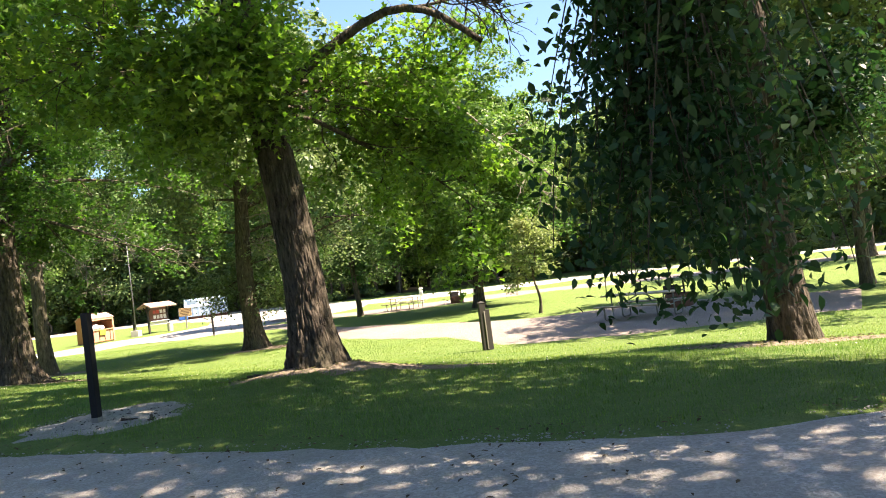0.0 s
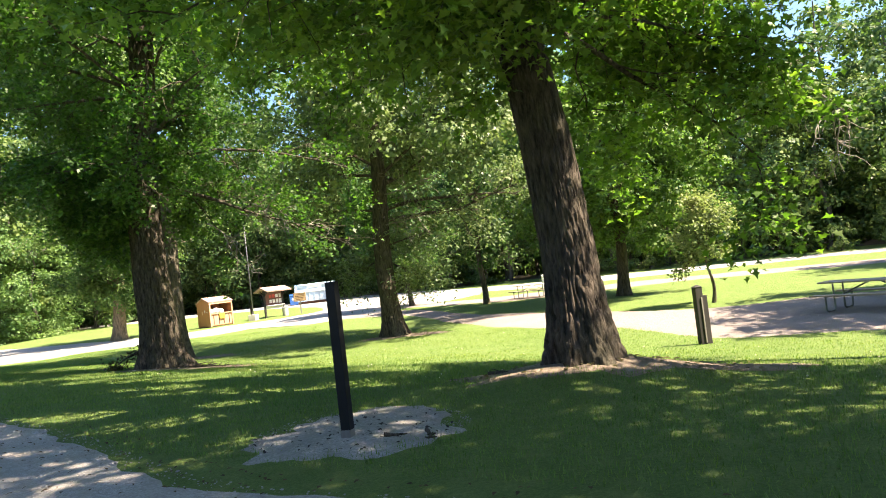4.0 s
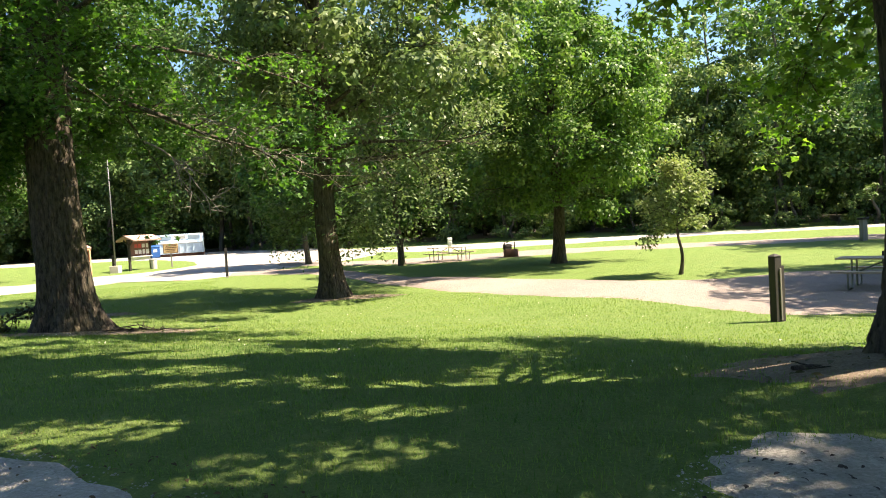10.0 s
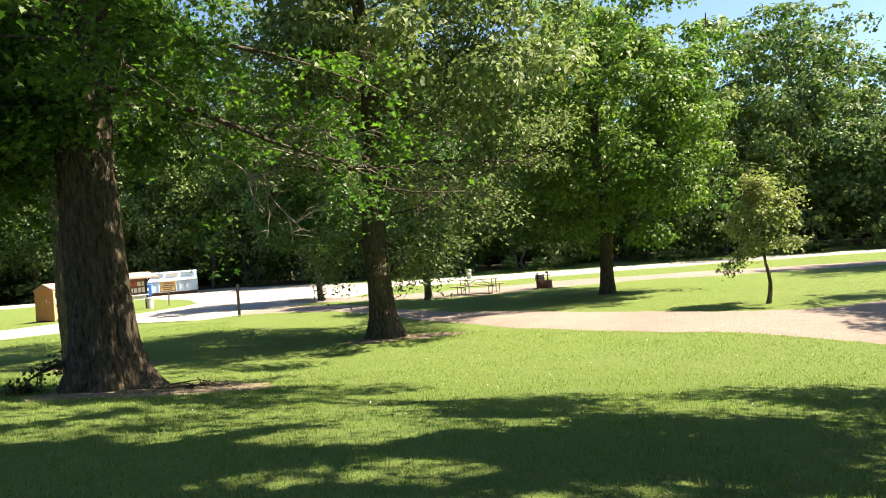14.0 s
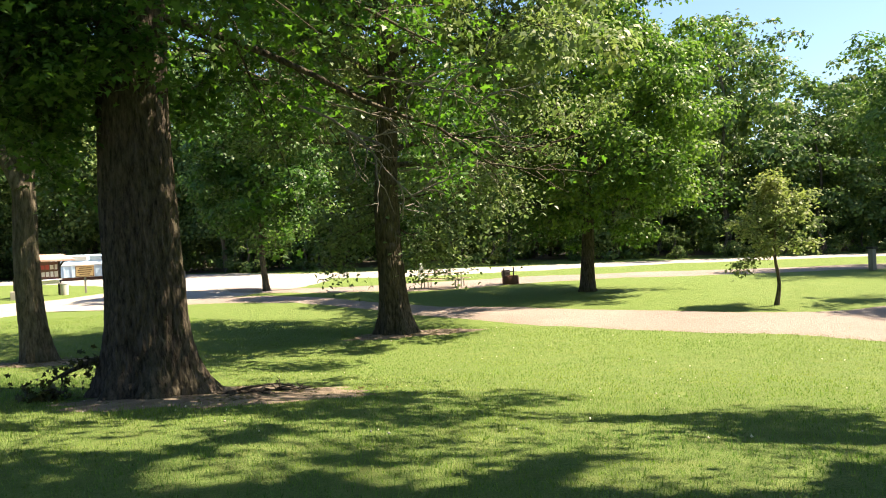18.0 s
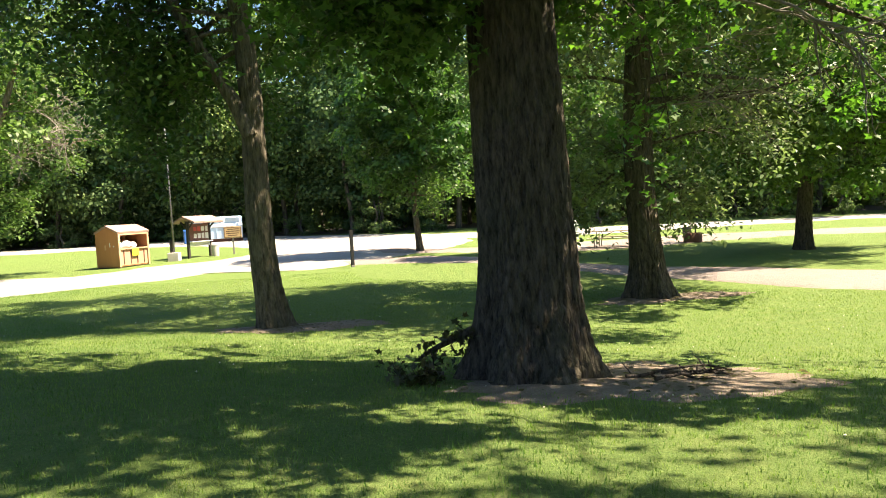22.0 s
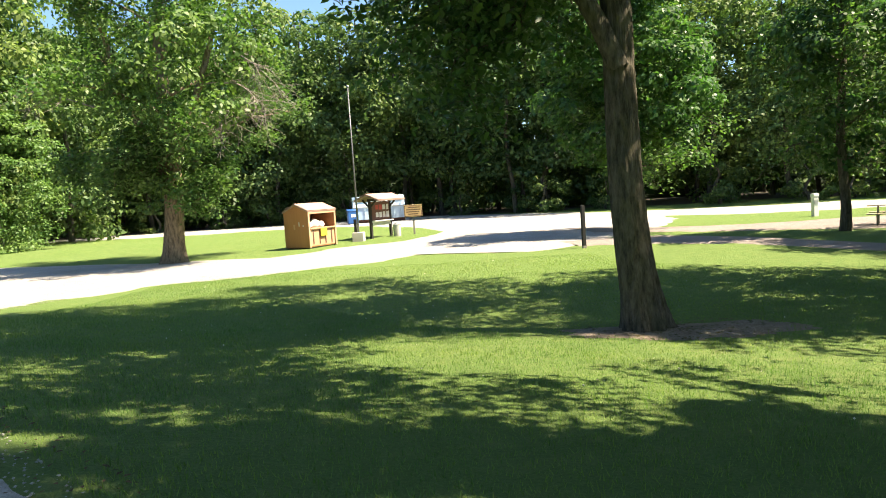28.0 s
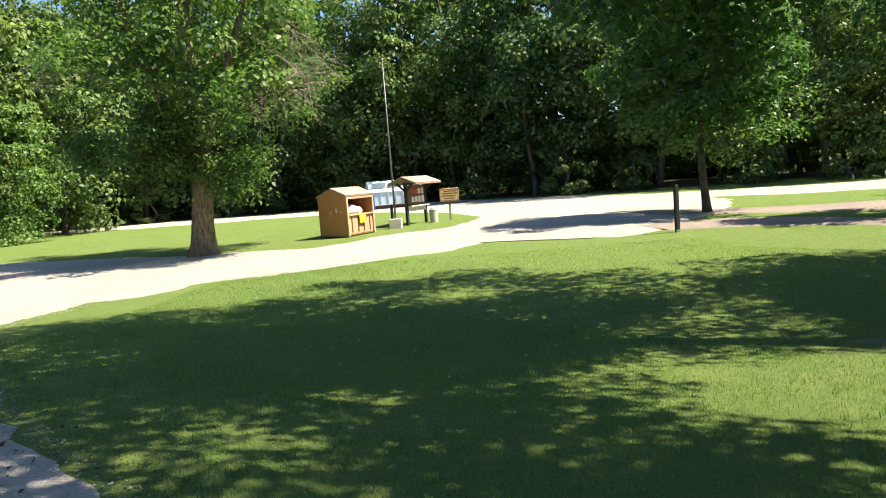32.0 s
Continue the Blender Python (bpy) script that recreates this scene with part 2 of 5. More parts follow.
M_RUST = grained("rusty_steel", (0.10, 0.045, 0.03), (0.19, 0.085, 0.055), 20, 0.85, 0.4)
M_PIPE = grained("green_grey_pipe", (0.19, 0.20, 0.17), (0.30, 0.31, 0.27), 14, 0.55, 0.1, metal=0.3)
M_PLANK = grained("bleached_plank", (0.34, 0.28, 0.20), (0.50, 0.42, 0.31), 20, 0.85, 0.4, (0.1, 1, 1))
M_WHITE = grained("white_painted_metal", (0.62, 0.62, 0.60), (0.74, 0.74, 0.72), 10, 0.5, 0.08)
M_BAG = grained("white_bag", (0.66, 0.65, 0.63), (0.80, 0.79, 0.77), 10, 0.5, 0.3)
M_ASH = grained("burnt_log", (0.014, 0.012, 0.011), (0.04, 0.034, 0.03), 16, 0.9, 0.5)
M_STONE = grained("loose_stone", (0.24, 0.23, 0.205), (0.44, 0.42, 0.38), 30, 0.9, 0.3)


# ---- geometry helpers ----
def smooth(a, b, v):
    k = np.clip((v - a) / (b - a), 0, 1)
    return k * k * (3 - 2 * k)


def ground_z(x, y):
    w = 0.45 * x + 0.89 * y
    z = 0.03 - 0.98 * smooth(5, 18, w) + 0.15 * smooth(24, 40, w) + 0.36 * smooth(54, 76, y) + 0.10 * smooth(20, 32, -x) * smooth(40, 50, y)
    z = z + 0.35 * np.exp(-((x + 50) / 7.0) ** 2 - ((y - 61) / 3.0) ** 2)
    z = z + 0.26 * np.exp(-((x + 3.3) ** 2 + (y - 10.9) ** 2) / 1.6)
    return z + 0.02 * np.sin(x * 0.9 + 1.3) * np.sin(y * 0.8)


def gz(x, y):
    return float(ground_z(np.float64(x), np.float64(y)))


def mesh_from(name, verts, faces, mat=None, smooth_shade=False):
    """A mesh from arrays; faces: (n, k) or a list of such arrays."""
    me = bpy.data.meshes.new(name)
    groups = faces if isinstance(faces, list) else [faces]
    groups = [np.asarray(f, dtype=np.int32) for f in groups if len(f)]
    verts = np.asarray(verts, dtype=np.float32)
    loops = np.concatenate([f.ravel() for f in groups])
    sizes = np.concatenate([np.full(len(f), f.shape[1], dtype=np.int32) for f in groups])
    starts = np.concatenate([[0], np.cumsum(sizes)[:-1]]).astype(np.int32)
    me.vertices.add(len(verts))
    me.vertices.foreach_set("co", verts.ravel())
    me.loops.add(len(loops))
    me.loops.foreach_set("vertex_index", loops)
    me.polygons.add(len(sizes))
    me.polygons.foreach_set("loop_start", starts)
    if smooth_shade:
        me.polygons.foreach_set("use_smooth", np.ones(len(sizes), dtype=bool))
    me.update(calc_edges=True)
    if mat:
        me.materials.append(mat)
    return me


def part(name, bm, mat, parent=None, label="", smooth_shade=False):
    """Links a bmesh or a mesh as one object under a thing or a part."""
    if isinstance(bm, bpy.types.Mesh):
        me = bm
    else:
        me = bpy.data.meshes.new(name)
        bm.to_mesh(me)
        bm.free()
        me.materials.append(mat)
        if smooth_shade:
            for p in me.polygons:
                p.use_smooth = True
    ob = new(name, me)
    if parent is not None:
        ob.parent = parent
    if label:
        ob["label"] = label
    return ob


def thing(name, m, label, category, group="", kind=""):
    ob = new(name)
    ob.empty_display_size = 0.2
    ob.matrix_world = m
    return tagged(ob, label, category, group, kind)


def box(bm, size, at=(0, 0, 0), rot=(0, 0, 0), bevel=0.0):
    m = pose(*at, *rot) @ Matrix.Diagonal((*size, 1))
    r = bmesh.ops.create_cube(bm, size=1.0, matrix=m)
    if bevel:
        es = list({e for v in r["verts"] for e in v.link_edges})
        bmesh.ops.bevel(bm, geom=es, offset=bevel, segments=2, affect="EDGES", profile=0.6)
    return bm


def boxes(*specs, bevel=0.006):
    bm = bmesh.new()
    for s in specs:
        box(bm, s[0], s[1], s[2] if len(s) > 2 else (0, 0, 0), bevel)
    return bm


def rod(bm, a, b, r1, r2=None, sides=10):
    a, b = Vector(a), Vector(b)
    d = b - a
    m = Matrix.Translation((a + b) / 2) @ d.to_track_quat("Z", "Y").to_matrix().to_4x4()
    bmesh.ops.create_cone(bm, cap_ends=True, segments=sides, radius1=r1, radius2=r1 if r2 is None else r2, depth=d.length, matrix=m)
    return bm


def bent(points, r, sides=8):
    """A round pipe through points."""
    v, f = tube(np.array(points, float), np.full(len(points), r), sides)
    return v, f


def tube(pts, radii, sides):
    """Rings round a line of points; quads."""
    n = len(pts)
    tang = np.gradient(pts, axis=0)
    tang /= np.linalg.norm(tang, axis=1)[:, None] + 1e-9
    ref = np.array([0.0, 1.0, 0.0]) if abs(tang[0][1]) < 0.8 else np.array([1.0, 0.0, 0.0])
    ang = np.arange(sides) * 2 * np.pi / sides
    verts = np.zeros((n, sides, 3))
    for i in range(n):
        u = np.cross(tang[i], ref)
        u /= np.linalg.norm(u) + 1e-9
        w = np.cross(u, tang[i])
        verts[i] = pts[i] + radii[i] * (np.cos(ang)[:, None] * u - np.sin(ang)[:, None] * w)
    idx = np.arange(n * sides).reshape(n, sides)
    a, b = idx[:-1], idx[1:]
    faces = np.stack([a, np.roll(a, -1, 1), np.roll(b, -1, 1), b], -1).reshape(-1, 4)
    return verts.reshape(-1, 3), faces[:, ::-1]


def joined(pieces):
    vs, fs, o = [], [], 0
    for v, f in pieces:
        vs.append(v)
        fs.append(np.asarray(f) + o)
        o += len(v)
    return np.concatenate(vs), np.concatenate(fs)


# ---- trees ----
LOBED = np.array([(0, 0), (0.30, -0.06), (0.16, 0.24), (0.50, 0.42), (0.20, 0.55), (0, 1.0), (-0.20, 0.55), (-0.50, 0.42), (-0.16, 0.24), (-0.30, -0.06)])
OVAL = np.array([(0, 0), (0.24, 0.34), (0.20, 0.68), (0, 1.0), (-0.20, 0.68), (-0.24, 0.34)])
DIAMOND = np.array([(0, 0), (0.33, 0.45), (0, 1.0), (-0.33, 0.45)])
SHAPES = {"lobed": LOBED, "oval": OVAL, "diamond": DIAMOND}


def leaf_mesh(name, rng, pts, size, mat, shape="diamond", droop=0.35, spread=0.8, facing=None):
    """One mesh of leaves at pts, each a small bent outline turned its own way; facing: the way each leaf's upper side looks."""
    n = len(pts)
    sh = SHAPES[shape]
    k = len(sh)
    s = size * rng.uniform(0.65, 1.25, n)
    if facing is None:
        yaw = rng.uniform(0, 2 * np.pi, n)
        tilt = rng.normal(-droop, spread * 0.6, n)
        roll = rng.normal(0, spread * 0.7, n)
        cy, sy, ct, st, cr, sr = np.cos(yaw), np.sin(yaw), np.cos(tilt), np.sin(tilt), np.cos(roll), np.sin(roll)
        ahead = np.stack([cy * ct, sy * ct, st], 1)
        side0 = np.stack([-sy, cy, np.zeros(n)], 1)
        up0 = np.cross(ahead, side0)
        side = side0 * cr[:, None] + up0 * sr[:, None]
        up = np.cross(ahead, side)
    else:
        up = facing + rng.normal(0, 0.42, (n, 3))
        up /= np.linalg.norm(up, axis=1)[:, None] + 1e-9
        ahead = rng.normal(0, 1, (n, 3)) + np.array([0, 0, -0.5])
        ahead -= up * (ahead * up).sum(1)[:, None]
        ahead /= np.linalg.norm(ahead, axis=1)[:, None] + 1e-9
        side = np.cross(up, ahead)
    curl = -0.25 * (sh[:, 1] - 0.3) ** 2 + 0.3 * np.abs(sh[:, 0])
    v = pts[:, None, :] + s[:, None, None] * (sh[None, :, 0:1] * side[:, None, :] + sh[None, :, 1:2] * ahead[:, None, :] + curl[None, :, None] * up[:, None, :])
    f = np.arange(n * k, dtype=np.int32).reshape(n, k)
    return mesh_from(name, v.reshape(-1, 3), f, mat)


def wander(rng, start, way, length, n, bendy, lift):
    """A branch's line of points."""
    pts = [np.array(start, float)]
    d = np.array(way, float)
    d /= np.linalg.norm(d)
    for i in range(n):
        d = d + rng.normal(0, bendy, 3) + np.array([0, 0, lift])
        d /= np.linalg.norm(d)
        pts.append(pts[-1] + d * length / n)
    return np.array(pts)


def limb_set(rng, start, way, length, radius, wood, tips, droop=-0.05, subs=6, twigs=5, twig_len=0.9, bare=0.15):
    """A limb with side branches and twigs; adds its wood and the places of its leaves."""
    main = wander(rng, start, way, length, 9, 0.10, droop)
    rr = radius * np.linspace(1, 0.2, len(main))
    wood.append(tube(main, rr, 8))
    for j in range(subs):
        k = bare + (1 - bare) * (j + 0.6) / subs
        i = min(len(main) - 2, int(k * (len(main) - 1)))
        fr = k * (len(main) - 1) - i
        p = main[i] * (1 - fr) + main[i + 1] * fr
        along_it = main[i + 1] - main[i]
        along_it /= np.linalg.norm(along_it)
        out = rng.normal(0, 1, 3)
        out -= along_it * out.dot(along_it)
        out /= np.linalg.norm(out) + 1e-9
        out[2] *= 0.6
        sl = length * rng.uniform(0.28, 0.5) * (1.15 - 0.6 * k)
        sub = wander(rng, p, along_it * 0.65 + out * 0.9, sl, 6, 0.16, droop * 1.2)
        wood.append(tube(sub, max(0.010, radius * 0.30) * np.linspace(1, 0.25, len(sub)), 5))
        for q in range(twigs):
            kk = rng.uniform(0.25, 1.0)
            ii = min(len(sub) - 2, int(kk * (len(sub) - 1)))
            way2 = sub[ii + 1] - sub[ii]
            way2 = way2 / np.linalg.norm(way2) + rng.normal(0, 0.7, 3)
            tw = wander(rng, sub[ii], way2, twig_len * rng.uniform(0.6, 1.3), 3, 0.2, droop * 1.5)
            wood.append(tube(tw, np.array([0.011, 0.008, 0.006, 0.004]), 3))
            tips.extend(tw[1:])
    tips.extend(main[-2:])


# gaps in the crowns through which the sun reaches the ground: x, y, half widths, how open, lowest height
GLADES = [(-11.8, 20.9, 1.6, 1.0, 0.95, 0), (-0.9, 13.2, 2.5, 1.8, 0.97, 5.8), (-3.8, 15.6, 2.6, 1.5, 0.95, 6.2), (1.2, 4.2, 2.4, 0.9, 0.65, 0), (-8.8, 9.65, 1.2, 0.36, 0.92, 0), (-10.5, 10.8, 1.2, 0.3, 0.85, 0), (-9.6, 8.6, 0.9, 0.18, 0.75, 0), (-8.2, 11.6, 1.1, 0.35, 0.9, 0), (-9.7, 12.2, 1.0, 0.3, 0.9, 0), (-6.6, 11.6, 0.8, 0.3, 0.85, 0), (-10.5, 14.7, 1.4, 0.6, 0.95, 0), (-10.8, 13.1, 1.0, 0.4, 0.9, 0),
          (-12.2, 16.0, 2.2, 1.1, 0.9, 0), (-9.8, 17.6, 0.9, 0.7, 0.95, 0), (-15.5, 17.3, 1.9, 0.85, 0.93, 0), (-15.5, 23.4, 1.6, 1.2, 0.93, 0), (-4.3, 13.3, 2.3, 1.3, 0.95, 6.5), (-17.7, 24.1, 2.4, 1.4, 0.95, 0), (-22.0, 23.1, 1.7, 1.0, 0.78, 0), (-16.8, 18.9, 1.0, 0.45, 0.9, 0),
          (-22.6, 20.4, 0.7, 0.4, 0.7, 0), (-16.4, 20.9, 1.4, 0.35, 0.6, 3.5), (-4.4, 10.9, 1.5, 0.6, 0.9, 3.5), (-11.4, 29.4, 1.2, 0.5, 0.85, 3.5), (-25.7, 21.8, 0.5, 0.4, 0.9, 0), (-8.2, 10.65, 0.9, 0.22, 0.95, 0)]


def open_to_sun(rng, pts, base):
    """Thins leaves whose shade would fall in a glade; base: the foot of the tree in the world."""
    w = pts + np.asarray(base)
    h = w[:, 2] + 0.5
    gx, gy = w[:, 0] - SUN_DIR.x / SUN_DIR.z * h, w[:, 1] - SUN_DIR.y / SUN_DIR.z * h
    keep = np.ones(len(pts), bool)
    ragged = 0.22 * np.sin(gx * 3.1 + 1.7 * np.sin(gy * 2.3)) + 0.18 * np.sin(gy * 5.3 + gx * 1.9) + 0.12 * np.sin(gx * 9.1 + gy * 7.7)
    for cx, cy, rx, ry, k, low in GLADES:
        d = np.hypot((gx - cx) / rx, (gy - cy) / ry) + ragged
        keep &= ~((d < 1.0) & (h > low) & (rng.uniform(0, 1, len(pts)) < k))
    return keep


def leaves_round(rng, tips, per, sigma, flat=0.5):
    tips = np.asarray(tips)
    base = np.repeat(tips, per, 0)
    return base + rng.normal(0, 1, base.shape) * np.array([sigma, sigma, sigma * flat])


def clumps_in(rng, centre, rx, rz, n, lump, per, inner=0.45, low=None):
    """Leaf places and facings on uneven domed clumps through an egg-shaped crown."""
    out, face = [], []
    for i in range(n):
        u = rng.normal(0, 1, 3)
        u /= np.linalg.norm(u)
        k = rng.uniform(inner ** 3, 1) ** (1 / 3)
        wob = 1 + 0.16 * math.sin(3 * math.atan2(u[1], u[0]) + 4 * u[2]) + 0.10 * math.sin(5 * math.atan2(u[1], u[0]) - 7 * u[2])
        c = np.array(centre) + u * np.array([rx, rx, rz]) * k * wob
        r = lump * rng.uniform(0.45, 1.3)
        m = int(per * (r / lump) ** 2) + 8
        d = rng.normal(0, 1, (m, 3)) + np.array([0, 0, 0.75]) + 0.45 * u
        d /= np.linalg.norm(d, axis=1)[:, None]
        bulge = 1 + 0.28 * np.sin(4.0 * np.arctan2(d[:, 1], d[:, 0]) + i) * np.cos(3.0 * d[:, 2] + i)
        p = c + d * (r * bulge * rng.uniform(0.55, 1.1, m) ** 0.6)[:, None] * np.array([1, 1, 0.62])
        if low is not None:
            p[:, 2] = np.maximum(p[:, 2], rng.uniform(low, low + 0.8, m))
        out.append(p)
        face.append(d + np.array([0, 0, 0.35]))
    return np.concatenate(out), np.concatenate(face)


def trunk_mesh(name, rng, pts, radii, mat, sides=64, flare=0.0, ridge=0.03, lobes=7, rows=80):
    """A rough trunk: furrowed bark and root flare in the mesh itself."""
    n = rows
    top = len(pts) - 1
    ks = top * np.linspace(0, 1, n) ** 1.6
    fine = np.stack([np.interp(ks, np.arange(len(pts)), pts[:, j]) for j in range(3)], 1)
    rad = np.interp(ks, np.arange(len(pts)), radii)
    z = fine[:, 2] - fine[0, 2]
    v, f = tube(fine, rad, sides)
    v = v.reshape(n, sides, 3)
    ang = np.arange(sides) * 2 * np.pi / sides
    ph = rng.uniform(0, 6.28, 6)
    cen = fine[:, None, :]
    d = v - cen
    fl = flare * np.exp(-z / 0.50)[:, None] * (1 + 0.40 * np.sin(lobes * ang + ph[0])[None, :] + 0.28 * np.sin(3 * ang + ph[1])[None, :])
    rid = np.zeros((n, sides))
    R = rad[0]
    fq = 24.0
    for i in range(n):
        zi = z[i] * 6.0 + ph[2]
        for j in range(sides):
            p = Vector((math.cos(ang[j]) * R * fq, math.sin(ang[j]) * R * fq, zi))
            rid[i, j] = min(1.0, 3.4 * abs(noise.noise(p))) - 0.6 + 0.6 * noise.noise(Vector((p.x * 0.2, p.y * 0.2, p.z * 0.12)))
    scale = 1 + fl / rad[:, None] + ridge * rid / rad[:, None] + 0.03 * np.sin(2 * ang + ph[3])[None, :]
    v = cen + d * scale[:, :, None]
    return mesh_from(name, v.reshape(-1, 3), f, mat, True)


def tree(name, at, height, radius, lean, boughs, label, leaf_mat, bark, seed, per=16, leaf=0.13, shape="lobed", sigma=0.28, flare=0.25, category="tree", subs=6, twigs=5, twig_len=0.9, sides=64, ridge=0.03, forks=(), fill=None, thin=1.0, droop=-0.03, rows=80):
    """Trunk, limbs and leaves. boughs: (height, azimuth, rise, length) in metres and degrees. fill: sprays (centre, rx, rz, count, size, leaves, leaf size) that close the crown."""
    rng = np.random.default_rng(seed)
    z0 = gz(*at)
    ob = thing(name, pose(at[0], at[1], z0), label, category)
    foot = (at[0], at[1], 0.0)
    n = 12
    pts = np.array([(lean[0] * (i / n) * height + 0.10 * math.sin(i * 0.9 + seed), lean[1] * (i / n) * height + 0.08 * math.cos(i * 0.7 + seed), i / n * height) for i in range(n + 1)])
    pts[:, :2] -= pts[0, :2]
    radii = radius * (1 - 0.78 * (np.arange(n + 1) / n) ** 1.35)
    pts[0, 2] = -0.12
    part("trunk", trunk_mesh("trunk", rng, pts, radii, bark, sides, flare, ridge, rows=rows), bark, ob)
    tips = []
    for h, az, rise, length in boughs:
        wood = []
        k = min(0.999, h / height) * n
        i = int(k)
        p = pts[i] * (1 - (k - i)) + pts[i + 1] * (k - i)
        way = (math.cos(radians(az)) * math.cos(radians(rise)), math.sin(radians(az)) * math.cos(radians(rise)), math.sin(radians(rise)))
        limb_set(rng, p, way, length, thin * min(radii[i] * 0.40, 0.018 + 0.012 * length), wood, tips, droop, subs, twigs, twig_len)
        limb = part("limb", mesh_from("limb", *wood[0], bark, True), bark, ob)
        twig_work = part("twig_work", mesh_from("twig_work", *joined(wood[1:]), bark, True), bark, limb)
        tagged(twig_work, kind="stuff")
    for row, r in forks:
        v, f = tube(along3(row), r * np.linspace(1, 0.45, len(along3(row))), 16)
        part("forked_limb", mesh_from("forked_limb", v, f, bark, True), bark, ob)
    if len(tips):
        p = leaves_round(rng, tips, per, sigma)
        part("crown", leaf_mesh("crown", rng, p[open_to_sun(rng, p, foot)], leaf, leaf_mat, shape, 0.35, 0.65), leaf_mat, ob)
    for c, rx, rz, cnt, size, many, lsize in (fill if isinstance(fill, list) else [fill] if fill else []):
        p, way = clumps_in(rng, c, rx, rz, cnt, size, many)
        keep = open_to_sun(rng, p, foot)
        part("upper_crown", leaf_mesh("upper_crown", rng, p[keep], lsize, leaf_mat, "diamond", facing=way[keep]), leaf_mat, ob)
    return ob


def along3(points, n=14):
    p = np.array(points, float)
    k = np.linspace(0, len(p) - 1, n)
    lin = np.stack([np.interp(k, np.arange(len(p)), p[:, j]) for j in range(3)], 1)
    sm = lin.copy()
    sm[1:-1] = (lin[:-2] + 2 * lin[1:-1] + lin[2:]) / 4
    return sm


def ring(rng, h0, h1, n, l0, l1, rise0, rise1, skip=()):
    """Limbs all round, from height h0 to h1."""
    out = []
    az = rng.uniform(0, 360)
    for i in range(n):
        k = i / max(1, n - 1)
        az = (az + 137.5) % 360
        if any(a <= az <= b for a, b in skip):
            continue
        out.append((h0 + (h1 - h0) * k, az, rise0 + (rise1 - rise0) * k + rng.uniform(-8, 8), (l0 + (l1 - l0) * k) * rng.uniform(0.85, 1.15)))
    return out


# ---- ground and roads ----
def spaced(a, b, step, far):
    """Close lines between a and b, wider and wider outside."""
    mid = list(np.arange(a, b + 1e-6, step))
    out, d, lo, hi = [], step, a, b
    left, right = [], []
    while d < far:
        d *= 1.5
        lo -= d
        hi += d
        left.append(lo)
        right.append(hi)
    return np.array(left[::-1] + mid + right)


def ground_sheet():
    xs, ys = spaced(-64, 30, 0.75, 900), spaced(-6, 78, 0.75, 900)
    X, Y = np.meshgrid(xs, ys, indexing="ij")
    Z = ground_z(X, Y)
    n, m = X.shape
    idx = np.arange(n * m).reshape(n, m)
    f = np.stack([idx[:-1, :-1], idx[1:, :-1], idx[1:, 1:], idx[:-1, 1:]], -1).reshape(-1, 4)
    ob = new("ground", mesh_from("ground", np.stack([X, Y, Z], -1).reshape(-1, 3), f, M_LAWN, True))
    tagged(ob, "mown green lawn with a slight slope, dry in places", "lawn", kind="structure")


def along(points, step):
    """A soft line through points, at even steps."""
    p = np.array(points, float)
    out = []
    for i in range(len(p) - 1):
        a, b, c, d = p[max(0, i - 1)], p[i], p[i + 1], p[min(len(p) - 1, i + 2)]
        n = max(2, int(np.linalg.norm(c - b) / step))
        for k in np.arange(n) / n:
            out.append(0.5 * (2 * b + (c - a) * k + (2 * a - 5 * b + 4 * c - d) * k * k + (3 * b - a - 3 * c + d) * k ** 3))
    out.append(p[-1])
    return np.array(out)


def resampled(line, n):
    s = np.concatenate([[0], np.cumsum(np.linalg.norm(np.diff(line, axis=0), axis=1))])
    t = np.linspace(0, s[-1], n)
    return np.stack([np.interp(t, s, line[:, 0]), np.interp(t, s, line[:, 1])], 1)


def ribbon(name, left, right, mat, label, lift=0.02, seed=1, rag=0.10, n=260, across=14, category="road"):
    rng = np.random.default_rng(seed)
    a, b = resampled(along(left, 0.4), n), resampled(along(right, 0.4), n)
    w = b - a
    w /= np.linalg.norm(w, axis=1)[:, None] + 1e-9
    for edge, sgn in ((a, -1), (b, 1)):
        j = np.array([noise.noise(Vector((p[0] * 0.55, p[1] * 0.55, seed))) + 0.6 * noise.noise(Vector((p[0] * 1.9, p[1] * 1.9, seed + 4))) for p in edge])
        edge += w * (j * rag * 2.2 + rng.normal(0, rag * 0.25, n))[:, None]
    ks = np.linspace(0, 1, across)
    P = a[:, None, :] * (1 - ks)[None, :, None] + b[:, None, :] * ks[None, :, None]
    Z = ground_z(P[..., 0], P[..., 1]) + lift
    Z[:, 0] -= lift + 0.03
    Z[:, -1] -= lift + 0.03
    idx = np.arange(n * across).reshape(n, across)
    f = np.stack([idx[:-1, :-1], idx[1:, :-1], idx[1:, 1:], idx[:-1, 1:]], -1).reshape(-1, 4)
    v = np.concatenate([P, Z[..., None]], -1).reshape(-1, 3)
    e1, e2 = v[f[:, 1]] - v[f[:, 0]], v[f[:, 3]] - v[f[:, 0]]
    if np.mean(np.cross(e1, e2)[:, 2]) < 0:
        f = f[:, ::-1]
    ob = new(name, mesh_from(name, v, f, mat, True))
    return tagged(ob, label, category, kind="structure")


